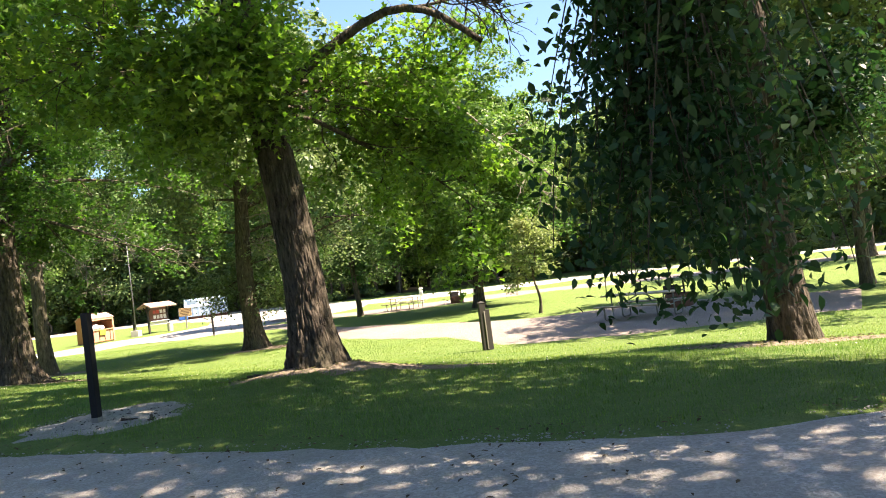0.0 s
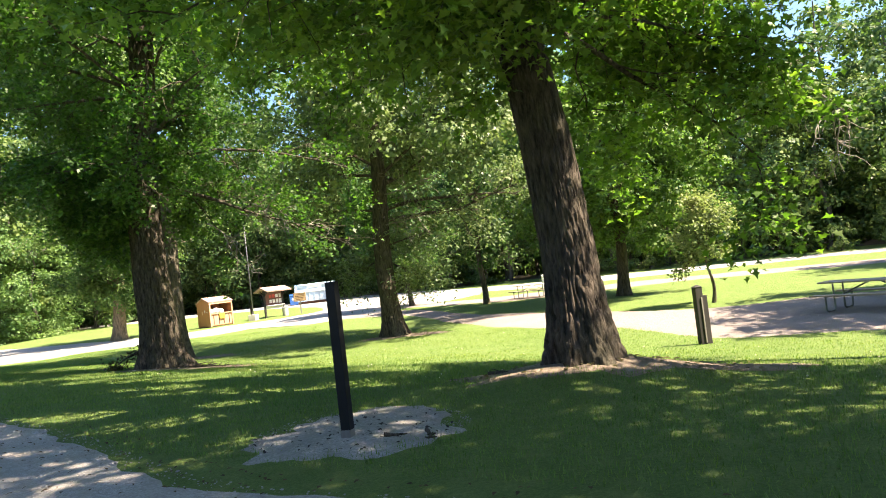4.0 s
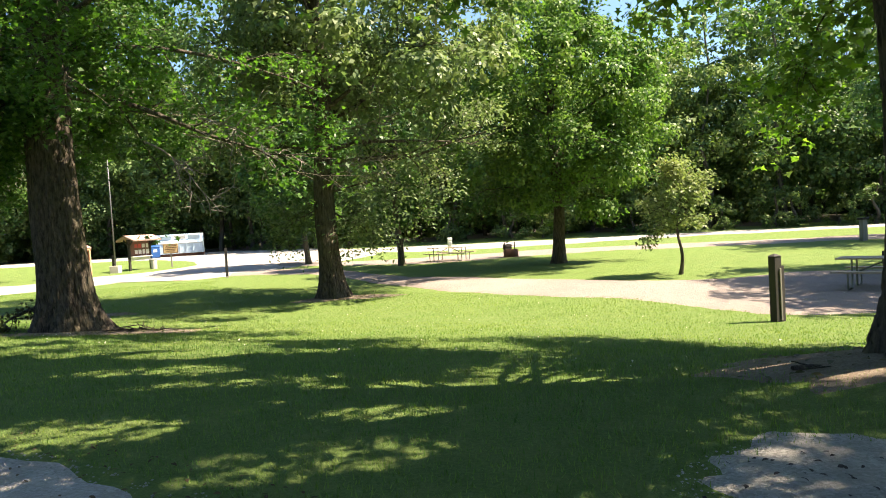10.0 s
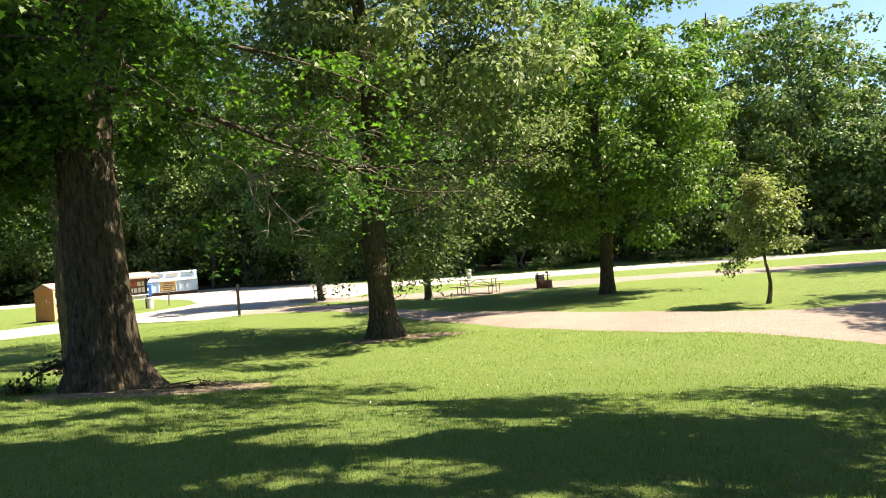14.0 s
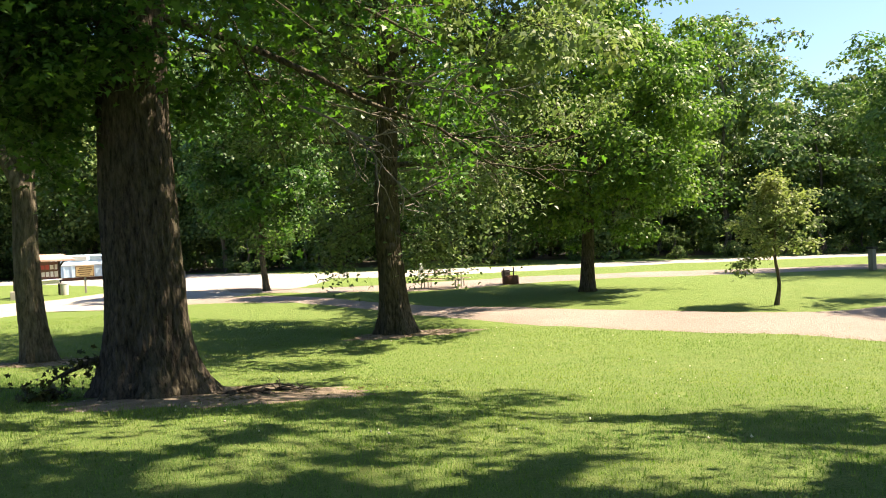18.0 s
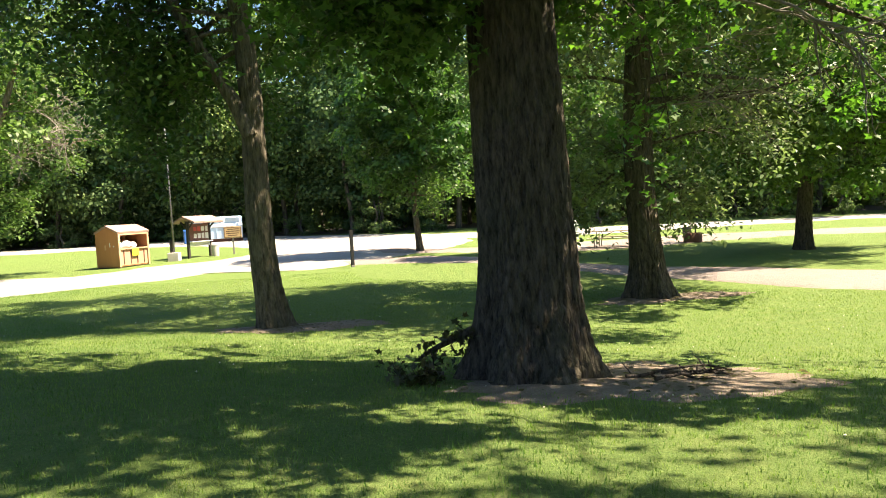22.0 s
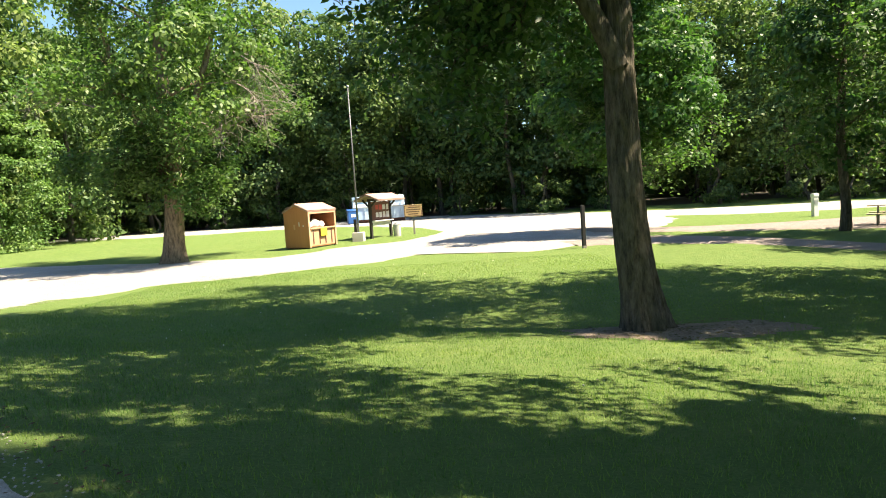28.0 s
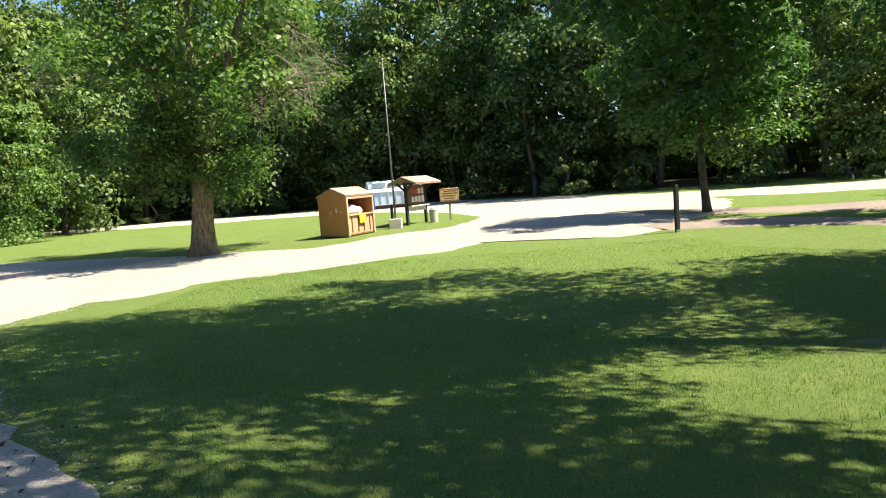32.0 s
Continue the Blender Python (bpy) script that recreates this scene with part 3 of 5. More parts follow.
def patch(name, at, rx, ry, turn, mat, label, seed, lift=0.03, rings=12, sides=72):
    """An uneven bare spot in the lawn."""
    rng = np.random.default_rng(seed)
    ph = rng.uniform(0, 6.28, 6)
    ang = np.arange(sides) * 2 * np.pi / sides
    edge = 1 + 0.14 * np.sin(2 * ang + ph[0]) + 0.11 * np.sin(3 * ang + ph[1]) + 0.07 * np.sin(7 * ang + ph[2]) + 0.06 * np.sin(13 * ang + ph[3]) + rng.normal(0, 0.03, sides)
    ks = np.linspace(0.0, 1, rings)
    X = ks[:, None] * edge[None, :] * rx * np.cos(ang)[None, :]
    Y = ks[:, None] * edge[None, :] * ry * np.sin(ang)[None, :]
    c, s = math.cos(radians(turn)), math.sin(radians(turn))
    x, y = at[0] + X * c - Y * s, at[1] + X * s + Y * c
    z = ground_z(x, y) + lift * (1 - ks[:, None] ** 3) - 0.012 * (ks[:, None] > 0.98)
    idx = np.arange(rings * sides).reshape(rings, sides)
    a, b = idx[:-1], idx[1:]
    f = np.stack([a, b, np.roll(b, -1, 1), np.roll(a, -1, 1)], -1).reshape(-1, 4)
    ob = new(name, mesh_from(name, np.stack([x, y, z], -1).reshape(-1, 3), f, mat, True))
    return tagged(ob, label, "bare ground", kind="structure")


ground_sheet()
ROAD_RIGHT = [(40, 3.7), (12, 4.6), (2.0, 5.1), (-0.6, 5.5), (-2.0, 5.8), (-3.75, 6.4), (-5.9, 7.2), (-7.6, 8.4), (-9.3, 9.75), (-12.1, 11.55), (-17, 15.2), (-21.3, 18.8), (-24.9, 21.85), (-29.2, 25.85), (-33, 30.7), (-34.4, 33.7), (-34.8, 37.6)]
ROAD_LEFT = [(40, -4), (12, -3.5), (2.7, -3.2), (-3, -2), (-8, 1), (-12, 4), (-17, 8), (-23, 12.5), (-29, 17), (-35, 21.5), (-42, 29), (-47, 38)]
ribbon("road_walked", ROAD_LEFT, ROAD_RIGHT, M_ROAD, "pale limestone gravel lane dappled with shade", seed=3, n=420)
ribbon("road_junction", [(-95, 80), (-60, 58.5), (-49, 53.3), (-38.3, 48.9), (-33, 47.6), (-30.1, 51), (-27, 53.6), (-25.8, 57), (-25.6, 60.3), (-29, 66), (-37, 71.5), (-52.6, 73), (-80, 82)],
       [(-95, 66), (-60, 48), (-46, 37), (-34.8, 37.2), (-32.5, 39.5), (-29.5, 41), (-26, 43.4), (-23.2, 46), (-18.5, 44.8), (-11, 62), (-25, 82), (-52.6, 86), (-80, 98)], M_ROAD, "wide sunlit pale gravel junction", lift=0.024, seed=5, rag=0.2, n=420, across=22)
ribbon("road_far", [(-28, 80), (-12, 69), (6, 64), (22, 60), (50, 50)], [(-24.8, 68), (-13, 62.4), (-3.6, 58), (12.9, 57.5), (27.6, 53), (50, 43)], M_ROAD, "sunlit pale gravel lane along the woods", lift=0.03, seed=7, rag=0.2)
ribbon("road_camp_drive", [(-19, 47.2), (-14.5, 47.0), (-11, 41.6), (-9.3, 38), (-5.7, 34.1), (-1.7, 30.0), (1.2, 27.9), (5.4, 28.2), (7.6, 27.0), (11.5, 23.5)],
       [(-18.5, 44.8), (-15.4, 43.4), (-12.6, 40.6), (-9.15, 33.4), (-6.3, 28.4), (-4.5, 26.1), (-2.3, 24.1), (-1.1, 21.0), (0.55, 19.0), (8.6, 18.0)], M_PAD, "pinkish gravel camping pad with tree shade", lift=0.034, seed=9, rag=0.14, n=320)
ribbon("road_second_pad", [(-18, 57), (-11, 51.0), (1.6, 51.0), (11, 46.9), (22, 43.5), (40, 36)], [(-17, 51), (-11.5, 46.6), (-6, 43.9), (1, 45.2), (9, 42.8), (19, 39.4), (38, 32)], M_PAD, "pale gravel camping pad in sunlight", lift=0.038, seed=11, rag=0.2)
patch("bare_spot_post", (-5.45, 8.44), 1.05, 0.9, 8, M_PATCH, "ring of crushed stone round a black post", 21)
patch("bare_spot_oak", (-3.0, 11.3), 2.1, 1.2, 10, M_DIRT, "bare trodden earth under a large tree", 22)
patch("bare_spot_maple", (-14.3, 20.35), 2.2, 1.35, 20, M_DIRT, "bare earth and roots under a large tree", 23)
patch("bare_spot_lawn_tree", (-10.3, 29.0), 1.7, 0.8, 5, M_DIRT, "bare earth ring under a tree", 24)
patch("bare_spot_ash", (-18.8, 28.15), 1.7, 0.9, -5, M_DIRT, "bare earth ring under a slanting tree", 25)
patch("bare_spot_elm", (4.3, 12.0), 1.9, 0.9, 0, M_DIRT, "bare earth under a dark tree", 26)


# ---- posts, pole ----
def square_post(bm, w, h, cap=0.0, at=(0, 0)):
    b = bmesh.new()
    box(b, (w, w, h + 0.15), (at[0], at[1], h / 2 - 0.075), bevel=w * 0.07)
    if cap:
        bmesh.ops.create_cone(b, cap_ends=True, segments=4, radius1=w * 0.78, radius2=0.02, depth=cap, matrix=pose(at[0], at[1], h + cap / 2, 0, 0, 45))
    tmp = bpy.data.meshes.new("tmp")
    b.to_mesh(tmp)
    b.free()
    bm.from_mesh(tmp)
    bpy.data.meshes.remove(tmp)
    return bm


def black_post(at, h, w, turn, label, tilt=0.0):
    ob = thing("wooden_post", pose(at[0], at[1], gz(*at), 0, tilt, turn), label, "post")
    part("shaft", square_post(bmesh.new(), w, h), M_BLACK, ob)
    part("collar", boxes(((w * 1.06, w * 1.06, 0.10), (0, 0, 0.04))), M_GREYWOOD, ob, "grey scuffed foot")
    return ob


black_post((-5.45, 8.16), 1.35, 0.088, -8, "black painted square timber post in crushed stone")
black_post((-18.37, 43.93), 1.62, 0.13, 20, "slim black post at the corner of the lawn")


def twin_post(at):
    ob = thing("twin_timber_post", pose(at[0], at[1], gz(*at), 0, 0, 18), "two weathered dark square timbers of uneven height", "post")
    part("tall_timber", square_post(bmesh.new(), 0.165, 1.27, 0.045, (-0.07, 0)), M_DARKWOOD, ob)
    part("short_timber", square_post(bmesh.new(), 0.115, 1.07, 0.0, (0.08, 0.04)), M_DARKWOOD, ob)
    part("face_board", boxes(((0.034, 0.024, 1.0), (-0.035, -0.094, 0.54))), M_GREYWOOD, ob)
    return ob


twin_post((-0.76, 18.62))


def flag_pole(at, h):
    ob = thing("flagpole", pose(at[0], at[1], gz(*at)), "tall thin bare metal flagpole on a concrete block", "flagpole")
    part("footing", boxes(((0.62, 0.62, 0.55), (0, 0, 0.22)), bevel=0.03), M_CONC, ob, "pale concrete block")
    part("sleeve", boxes(((0.14, 0.14, 0.75), (-0.16, 0.05, 0.85))), M_DARKWOOD, ob)
    bm = rod(bmesh.new(), (0, 0, 0.4), (0, 0, h), 0.055, 0.03, 14)
    part("pole", bm, M_POLE, ob, smooth_shade=True)
    bm = bmesh.new()
    bmesh.ops.create_uvsphere(bm, u_segments=14, v_segments=10, radius=0.07, matrix=pose(0, 0, h + 0.05))
    part("finial", bm, M_STEEL, ob, smooth_shade=True)


flag_pole((-29.28, 55.14), 8.4)


def pedestal(at):
    ob = thing("power_pedestal", pose(at[0], at[1], gz(*at), 0, 0, 15), "pale grey electrical hookup pedestal on the grass", "power pedestal")
    part("body", boxes(((0.27, 0.22, 1.0), (0, 0, 0.48)), bevel=0.02), M_WHITE, ob)
    part("cap", boxes(((0.31, 0.27, 0.16), (0, 0, 1.06)), bevel=0.03), M_WHITE, ob)
    part("socket_cover", boxes(((0.18, 0.03, 0.26), (0, -0.118, 0.72))), M_STEEL, ob)


pedestal((-5.69, 53.69))


def hydrant_post(at):
    ob = thing("hydrant_post", pose(at[0], at[1], gz(*at), 0, 0, 15), "grey square post with a dark flat top beside the far pad", "post")
    part("shaft", boxes(((0.30, 0.24, 1.12), (0, 0, 0.50)), bevel=0.02), M_GREYWOOD, ob)
    part("cap", boxes(((0.42, 0.34, 0.10), (0, 0, 1.11)), bevel=0.02), M_ASH, ob, "dark flat top")
    part("spout", rod(bmesh.new(), (0.18, 0, 1.12), (0.42, 0, 1.16), 0.03, None, 10), M_ASH, ob)


hydrant_post((14.6, 39.8))


# ---- shed, kiosk, sign ----
def gable_roof(bm, lx, ly, z0, rise, over, t=0.06):
    """Two sloping slabs, ridge along x."""
    half = ly / 2 + over
    slope = math.atan2(rise, ly / 2)
    L = half / math.cos(slope)
    for s in (-1, 1):
        cy, cz = s * half / 2, z0 + rise - (half / 2) * math.tan(slope)
        box(bm, (lx + 2 * over, L, t), (0, cy, cz + t / 2), (-s * math.degrees(slope), 0, 0), 0.008)
    return bm


def donation_shed(at, turn):
    L, D, H, rise = 2.05, 1.68, 1.86, 0.34
    ob = thing("firewood_shed", pose(at[0], at[1], gz(*at) - 0.02, 0, 0, turn), "orange-brown wooden shed with an open front shelf of white bags", "shed")
    for sx in (-1, 1):
        bm = boxes(((0.06, D, H), (sx * (L / 2 - 0.03), 0, H / 2 + 0.05)))
        b2 = bmesh.new()
        vs = [b2.verts.new(p) for p in ((sx * (L / 2), -D / 2, H + 0.04), (sx * (L / 2), D / 2, H + 0.04), (sx * (L / 2), 0, H + rise), (sx * (L / 2 - 0.06), -D / 2, H + 0.04), (sx * (L / 2 - 0.06), D / 2, H + 0.04), (sx * (L / 2 - 0.06), 0, H + rise))]
        for q in ((0, 1, 2), (5, 4, 3), (0, 3, 4, 1), (1, 4, 5, 2), (2, 5, 3, 0)):
            b2.faces.new([vs[i] for i in q])
        tmp = bpy.data.meshes.new("tmp")
        bmesh.ops.recalc_face_normals(b2, faces=b2.faces)
        b2.to_mesh(tmp)
        b2.free()
        bm.from_mesh(tmp)
        bpy.data.meshes.remove(tmp)
        part("gable_wall", bm, M_CEDAR, ob)
    part("back_wall", boxes(((L - 0.12, 0.05, H), (0, D / 2 - 0.03, H / 2 + 0.05))), M_CEDAR, ob)
    part("floor_board", boxes(((L - 0.13, D - 0.1, 0.08), (0, 0, 0.12))), M_CEDAR, ob)
    part("lower_front", boxes(((L - 0.14, 0.05, 0.85), (0, -D / 2 + 0.06, 0.55))), M_TRIM, ob, "pale front panel")
    for x in (-L / 2 + 0.05, L / 2 - 0.05):
        part("corner_trim", boxes(((0.11, 0.05, H), (x, -D / 2 - 0.005, H / 2 + 0.05))), M_TRIM, ob)
    part("head_rail", boxes(((L - 0.2, 0.06, 0.14), (0, -D / 2 - 0.003, H - 0.04))), M_TRIM, ob)
    part("shelf_rail", boxes(((L - 0.2, 0.09, 0.07), (0, -D / 2 - 0.01, 1.01))), M_TRIM, ob)
    for x in (-0.68, -0.22, 0.22, 0.68):
        part("front_slat", boxes(((0.06, 0.03, 0.72), (x, -D / 2 + 0.02, 0.56))), M_BROWN, ob)
    part("skid", boxes(((L, 0.10, 0.10), (0, -D / 2 + 0.15, 0.03)), ((L, 0.10, 0.10), (0, D / 2 - 0.15, 0.03))), M_GREYWOOD, ob)
    part("inner_back_shelf", boxes(((L - 0.14, 0.35, 0.04), (0, D / 2 - 0.25, 1.25))), M_BROWN, ob)
    r = part("roof", gable_roof(bmesh.new(), L, D, H, rise, 0.05), M_ROOF, ob, "faded reddish shingle roof")
    slope = math.atan2(rise, D / 2)
    for row in range(6):
        for s in (-1, 1):
            k = (row + 0.5) / 6 * (D / 2 + 0.04)
            part("shingle_course", boxes(((L + 0.11, 0.20, 0.014), (0, s * k, H + rise - k * math.tan(slope) + 0.098), (-s * math.degrees(slope) * 1.06, 0, 0)), bevel=0.003), M_ROOF, r)
    part("hasp", boxes(((0.02, 0.05, 0.22), (-L / 2 - 0.01, -0.22, 1.25))), M_WHITE, ob)
    part("vent_plate", boxes(((0.02, 0.10, 0.26), (-L / 2 - 0.01, 0.12, 1.12))), M_TRIM, ob)
    return ob


SHED = (-31.31, 52.8)
donation_shed(SHED, 62)


def in_shed(x, y, z):
    return pose(SHED[0], SHED[1], gz(*SHED) - 0.02, 0, 0, 62) @ Vector((x, y, z))


def bag(at, r, seed):
    rng = np.random.default_rng(seed)
    bm = bmesh.new()
    bmesh.ops.create_icosphere(bm, subdivisions=3, radius=r)
    for v in bm.verts:
        n = noise.noise(v.co * 4 + Vector((seed, 0, 0)))
        v.co *= 1 + 0.22 * n
        v.co.z = max(-0.6 * r, v.co.z * 0.8)
    me = bpy.data.meshes.new("bag")
    bm.to_mesh(me)
    bm.free()
    me.materials.append(M_BAG)
    for p in me.polygons:
        p.use_smooth = True
    ob = new("bag", me)
    ob.location = at + Vector((0, 0, 0.6 * r))
    tagged(ob, "crumpled white plastic bag on the shed shelf", "bag", "bags in the shed")


part("counter", boxes(((1.88, 0.70, 0.05), (0, -0.42, 1.0))), M_TRIM, bpy.data.objects["firewood_shed"])
for i, (x, y, z, r) in enumerate(((-0.75, -0.5, 1.025, 0.26), (-0.3, -0.48, 1.025, 0.33), (0.15, -0.5, 1.025, 0.24), (-0.5, -0.2, 1.025, 0.30))):
    bag(in_shed(x, y, z), r, i + 3)
plate = thing("yellow_placard", Matrix.Translation(in_shed(0.02, -0.91, 0.80)) @ pose(0, 0, 0, 0, 0, 62), "bright yellow rectangular placard on the shed front", "placard")
part("plate", boxes(((0.46, 0.015, 0.40), (0, 0, 0)), bevel=0.004), M_YELLOW, plate)


def kiosk(at, turn):
    L, D, H, rise = 2.0, 1.25, 2.2, 0.24
    ob = thing("notice_kiosk", pose(at[0], at[1], gz(*at), 0, 0, turn), "dark timber notice kiosk with shingled roof and pinned papers", "kiosk")
    for x in (-0.92, 0.92):
        part("post", boxes(((0.14, 0.14, H + 0.1), (x, 0, H / 2 - 0.05))), M_DARKWOOD, ob)
        for s in (-1, 1):
            part("brace", boxes(((0.07, 0.62, 0.09), (x, s * 0.27, H - 0.22), (s * 42, 0, 0))), M_DARKWOOD, ob)
    part("board", boxes(((1.70, 0.06, 1.05), (0, 0, 1.55))), M_BROWN, ob, "brown backboard")
    part("shelf", boxes(((1.74, 0.30, 0.05), (0, -0.15, 0.98)), ((1.74, 0.03, 0.30), (0, -0.05, 0.86))), M_WHITE, ob, "white shelf")
    rng = np.random.default_rng(4)
    k = 0
    for i in range(5):
        for j in range(2):
            w, h = rng.uniform(0.18, 0.27), rng.uniform(0.22, 0.36)
            part("notice", boxes(((w, 0.008, h), (-0.66 + i * 0.33, -0.036, 1.32 + j * 0.43)), bevel=0.001), M_RED if (i, j) in ((1, 1), (2, 1)) else (M_BROWN if i in (0,) else M_PAPER), ob)
    r = part("roof", gable_roof(bmesh.new(), L, D, H, rise, 0.28), M_ROOF, ob, "faded reddish shingle roof")
    slope = math.atan2(rise, D / 2)
    for row in range(5):
        for s in (-1, 1):
            q = (row + 0.5) / 5 * (D / 2 + 0.26)
            part("shingle_course", boxes(((L + 0.57, 0.22, 0.014), (0, s * q, H + rise - q * math.tan(slope) + 0.098), (-s * math.degrees(slope) * 1.06, 0, 0)), bevel=0.003), M_ROOF, r)
    part("tie_beam", boxes(((2.1, 0.12, 0.14), (0, 0, H - 0.03))), M_DARKWOOD, ob)


kiosk((-28.35, 57.2), 62)


def trash_can(at):
    ob = thing("trash_can", pose(at[0], at[1], gz(*at)), "pale grey round trash can beside the kiosk", "trash can")
    bm = bmesh.new()
    bmesh.ops.create_cone(bm, cap_ends=True, segments=24, radius1=0.21, radius2=0.24, depth=0.70, matrix=pose(0, 0, 0.33))
    part("drum", bm, M_CONC, ob, smooth_shade=False)
    bm = bmesh.new()
    bmesh.ops.create_cone(bm, cap_ends=True, segments=24, radius1=0.26, radius2=0.10, depth=0.10, matrix=pose(0, 0, 0.73))
    part("lid", bm, M_STEEL, ob)


trash_can((-27.45, 57.35))


def site_sign(at):
    ob = thing("camp_sign", pose(at[0], at[1], gz(*at), 0, 0, 8), "tan wooden sign with dark routed lettering on one post", "sign")
    part("post", boxes(((0.11, 0.09, 1.9), (0, 0.07, 0.85))), M_GREYWOOD, ob)
    part("board", boxes(((1.08, 0.05, 0.72), (0, 0, 1.40)), bevel=0.015), M_TAN, ob)
    part("border", boxes(((1.04, 0.01, 0.03), (0, -0.03, 1.71)), ((1.04, 0.01, 0.03), (0, -0.03, 1.09)), ((0.03, 0.01, 0.60), (-0.5, -0.03, 1.40)), ((0.03, 0.01, 0.60), (0.5, -0.03, 1.40)), bevel=0.002), M_SIGNTEXT, ob)
    for i, (x, w) in enumerate(((0.05, 0.72), (0.02, 0.84), (-0.02, 0.78), (0.0, 0.60))):
        part("lettering_bar", boxes(((w, 0.008, 0.055), (x, -0.029, 1.60 - 0.13 * i)), bevel=0.001), M_SIGNTEXT, ob)


site_sign((-26.6, 58.6))


def roll_container(at, turn):
    ob = thing("dump_container", pose(at[0], at[1], gz(*at), 0, 0, turn), "pale blue steel trailer-like container with sloped top panels", "container")
    bm = bmesh.new()
    prof = [(-0.95, 0.25), (0.95, 0.25), (1.0, 1.15), (0.62, 1.95), (-0.62, 1.95), (-1.0, 1.15)]
    L = 4.3
    a = [bm.verts.new((-L / 2, y, z)) for y, z in prof]
    b = [bm.verts.new((L / 2, y, z)) for y, z in prof]
    bm.faces.new(a[::-1])
    bm.faces.new(b)
    for i in range(6):
        bm.faces.new((a[i], a[(i + 1) % 6], b[(i + 1) % 6], b[i]))
    bmesh.ops.recalc_face_normals(bm, faces=bm.faces)
    bmesh.ops.bevel(bm, geom=list(bm.edges), offset=0.03, segments=2, affect="EDGES")
    part("body", bm, M_DUMP, ob)
    for i in range(7):
        x = -L / 2 + 0.35 + i * (L - 0.7) / 6
        part("rib", boxes(((0.07, 0.06, 0.88), (x, -1.0, 0.70), (3, 0, 0))), M_DUMP, ob)
    part("hinge_rail", boxes(((L, 0.07, 0.07), (0, -1.02, 1.15))), M_STEEL, ob)
    for x in (-1.3, 0.0, 1.3):
        part("hatch", boxes(((1.1, 0.03, 0.62), (x, -0.84, 1.55), (25.4, 0, 0))), M_DUMP if x else M_WHITE, ob)
    part("skid", boxes(((L, 0.16, 0.26), (0, -0.6, 0.12)), ((L, 0.16, 0.26), (0, 0.6, 0.12))), M_RUST, ob)


roll_container((-31.6, 75.4), 14)
bpy.data.objects["dump_container"].scale = (1.0, 1.08, 1.12)


def recycling_bin(at, turn):
    ob = thing("recycling_bin", pose(at[0], at[1], gz(*at), 0, 0, turn), "deep blue plastic recycling dumpster with a lid", "recycling bin")
    part("tub", boxes(((1.25, 1.1, 1.45), (0, 0, 0.82)), bevel=0.05), M_BLUE, ob)
    part("lid", boxes(((1.33, 1.2, 0.10), (0, 0, 1.60), (8, 0, 0)), bevel=0.03), M_BLUE, ob)
    part("label_plate", boxes(((0.5, 0.02, 0.35), (0, -0.56, 1.0))), M_WHITE, ob)
    for x in (-0.5, 0.5):
        for y in (-0.4, 0.4):
            part("castor", rod(bmesh.new(), (x - 0.05, y, 0.09), (x + 0.05, y, 0.09), 0.09, None, 14), M_ASH, ob)


recycling_bin((-33.4, 73.4), 20)
bpy.data.objects["recycling_bin"].scale = (0.68, 0.68, 0.72)


# ---- picnic tables, fire rings ----
def picnic_table(at, turn, L, label):
    ob = thing("picnic_table", pose(at[0], at[1], gz(*at) + 0.03, 0, 0, turn), label, "picnic table", "picnic tables")
    for i in range(5):
        part("top_plank", boxes(((L, 0.145, 0.04), (0, -0.30 + i * 0.15, 0.76))), M_PLANK, ob)
    for s in (-1, 1):
        for k in (0, 1):
            part("seat_plank", boxes(((L, 0.135, 0.04), (0, s * (0.66 + 0.14 * k), 0.45))), M_PLANK, ob)
        for x in (-L * 0.36, L * 0.36):
            pts = [(x, s * 0.28, 0.73), (x, s * 0.27, 0.30), (x, s * 0.27, 0.05), (x, s * 0.34, 0.02), (x, s * 0.66, 0.02), (x, s * 0.74, 0.06), (x, s * 0.75, 0.42)]
            v, f = bent(pts, 0.024)
            part("leg_pipe", mesh_from("leg_pipe", v, f, M_PIPE, True), M_PIPE, ob)
            v, f = bent([(x, s * 0.27, 0.42), (x, s * 0.5, 0.42), (x, s * 0.80, 0.42)], 0.022)
            part("seat_arm", mesh_from("seat_arm", v, f, M_PIPE, True), M_PIPE, ob)
    for s in (-1, 1):
        v, f = bent([(s * L * 0.36, 0, 0.36), (s * L * 0.2, 0, 0.56), (s * L * 0.06, 0, 0.72)], 0.02)
        part("diagonal_brace", mesh_from("diagonal_brace", v, f, M_PIPE, True), M_PIPE, ob)
        v, f = bent([(s * L * 0.36, -0.3, 0.36), (s * L * 0.36, 0.0, 0.36), (s * L * 0.36, 0.3, 0.36)], 0.02)
        part("cross_pipe", mesh_from("cross_pipe", v, f, M_PIPE, True), M_PIPE, ob)


picnic_table((4.2, 22.4), -44, 2.6, "long weathered plank picnic table on a pipe frame")
picnic_table((-6.05, 45.2), -30, 2.5, "long weathered plank picnic table on pale gravel")


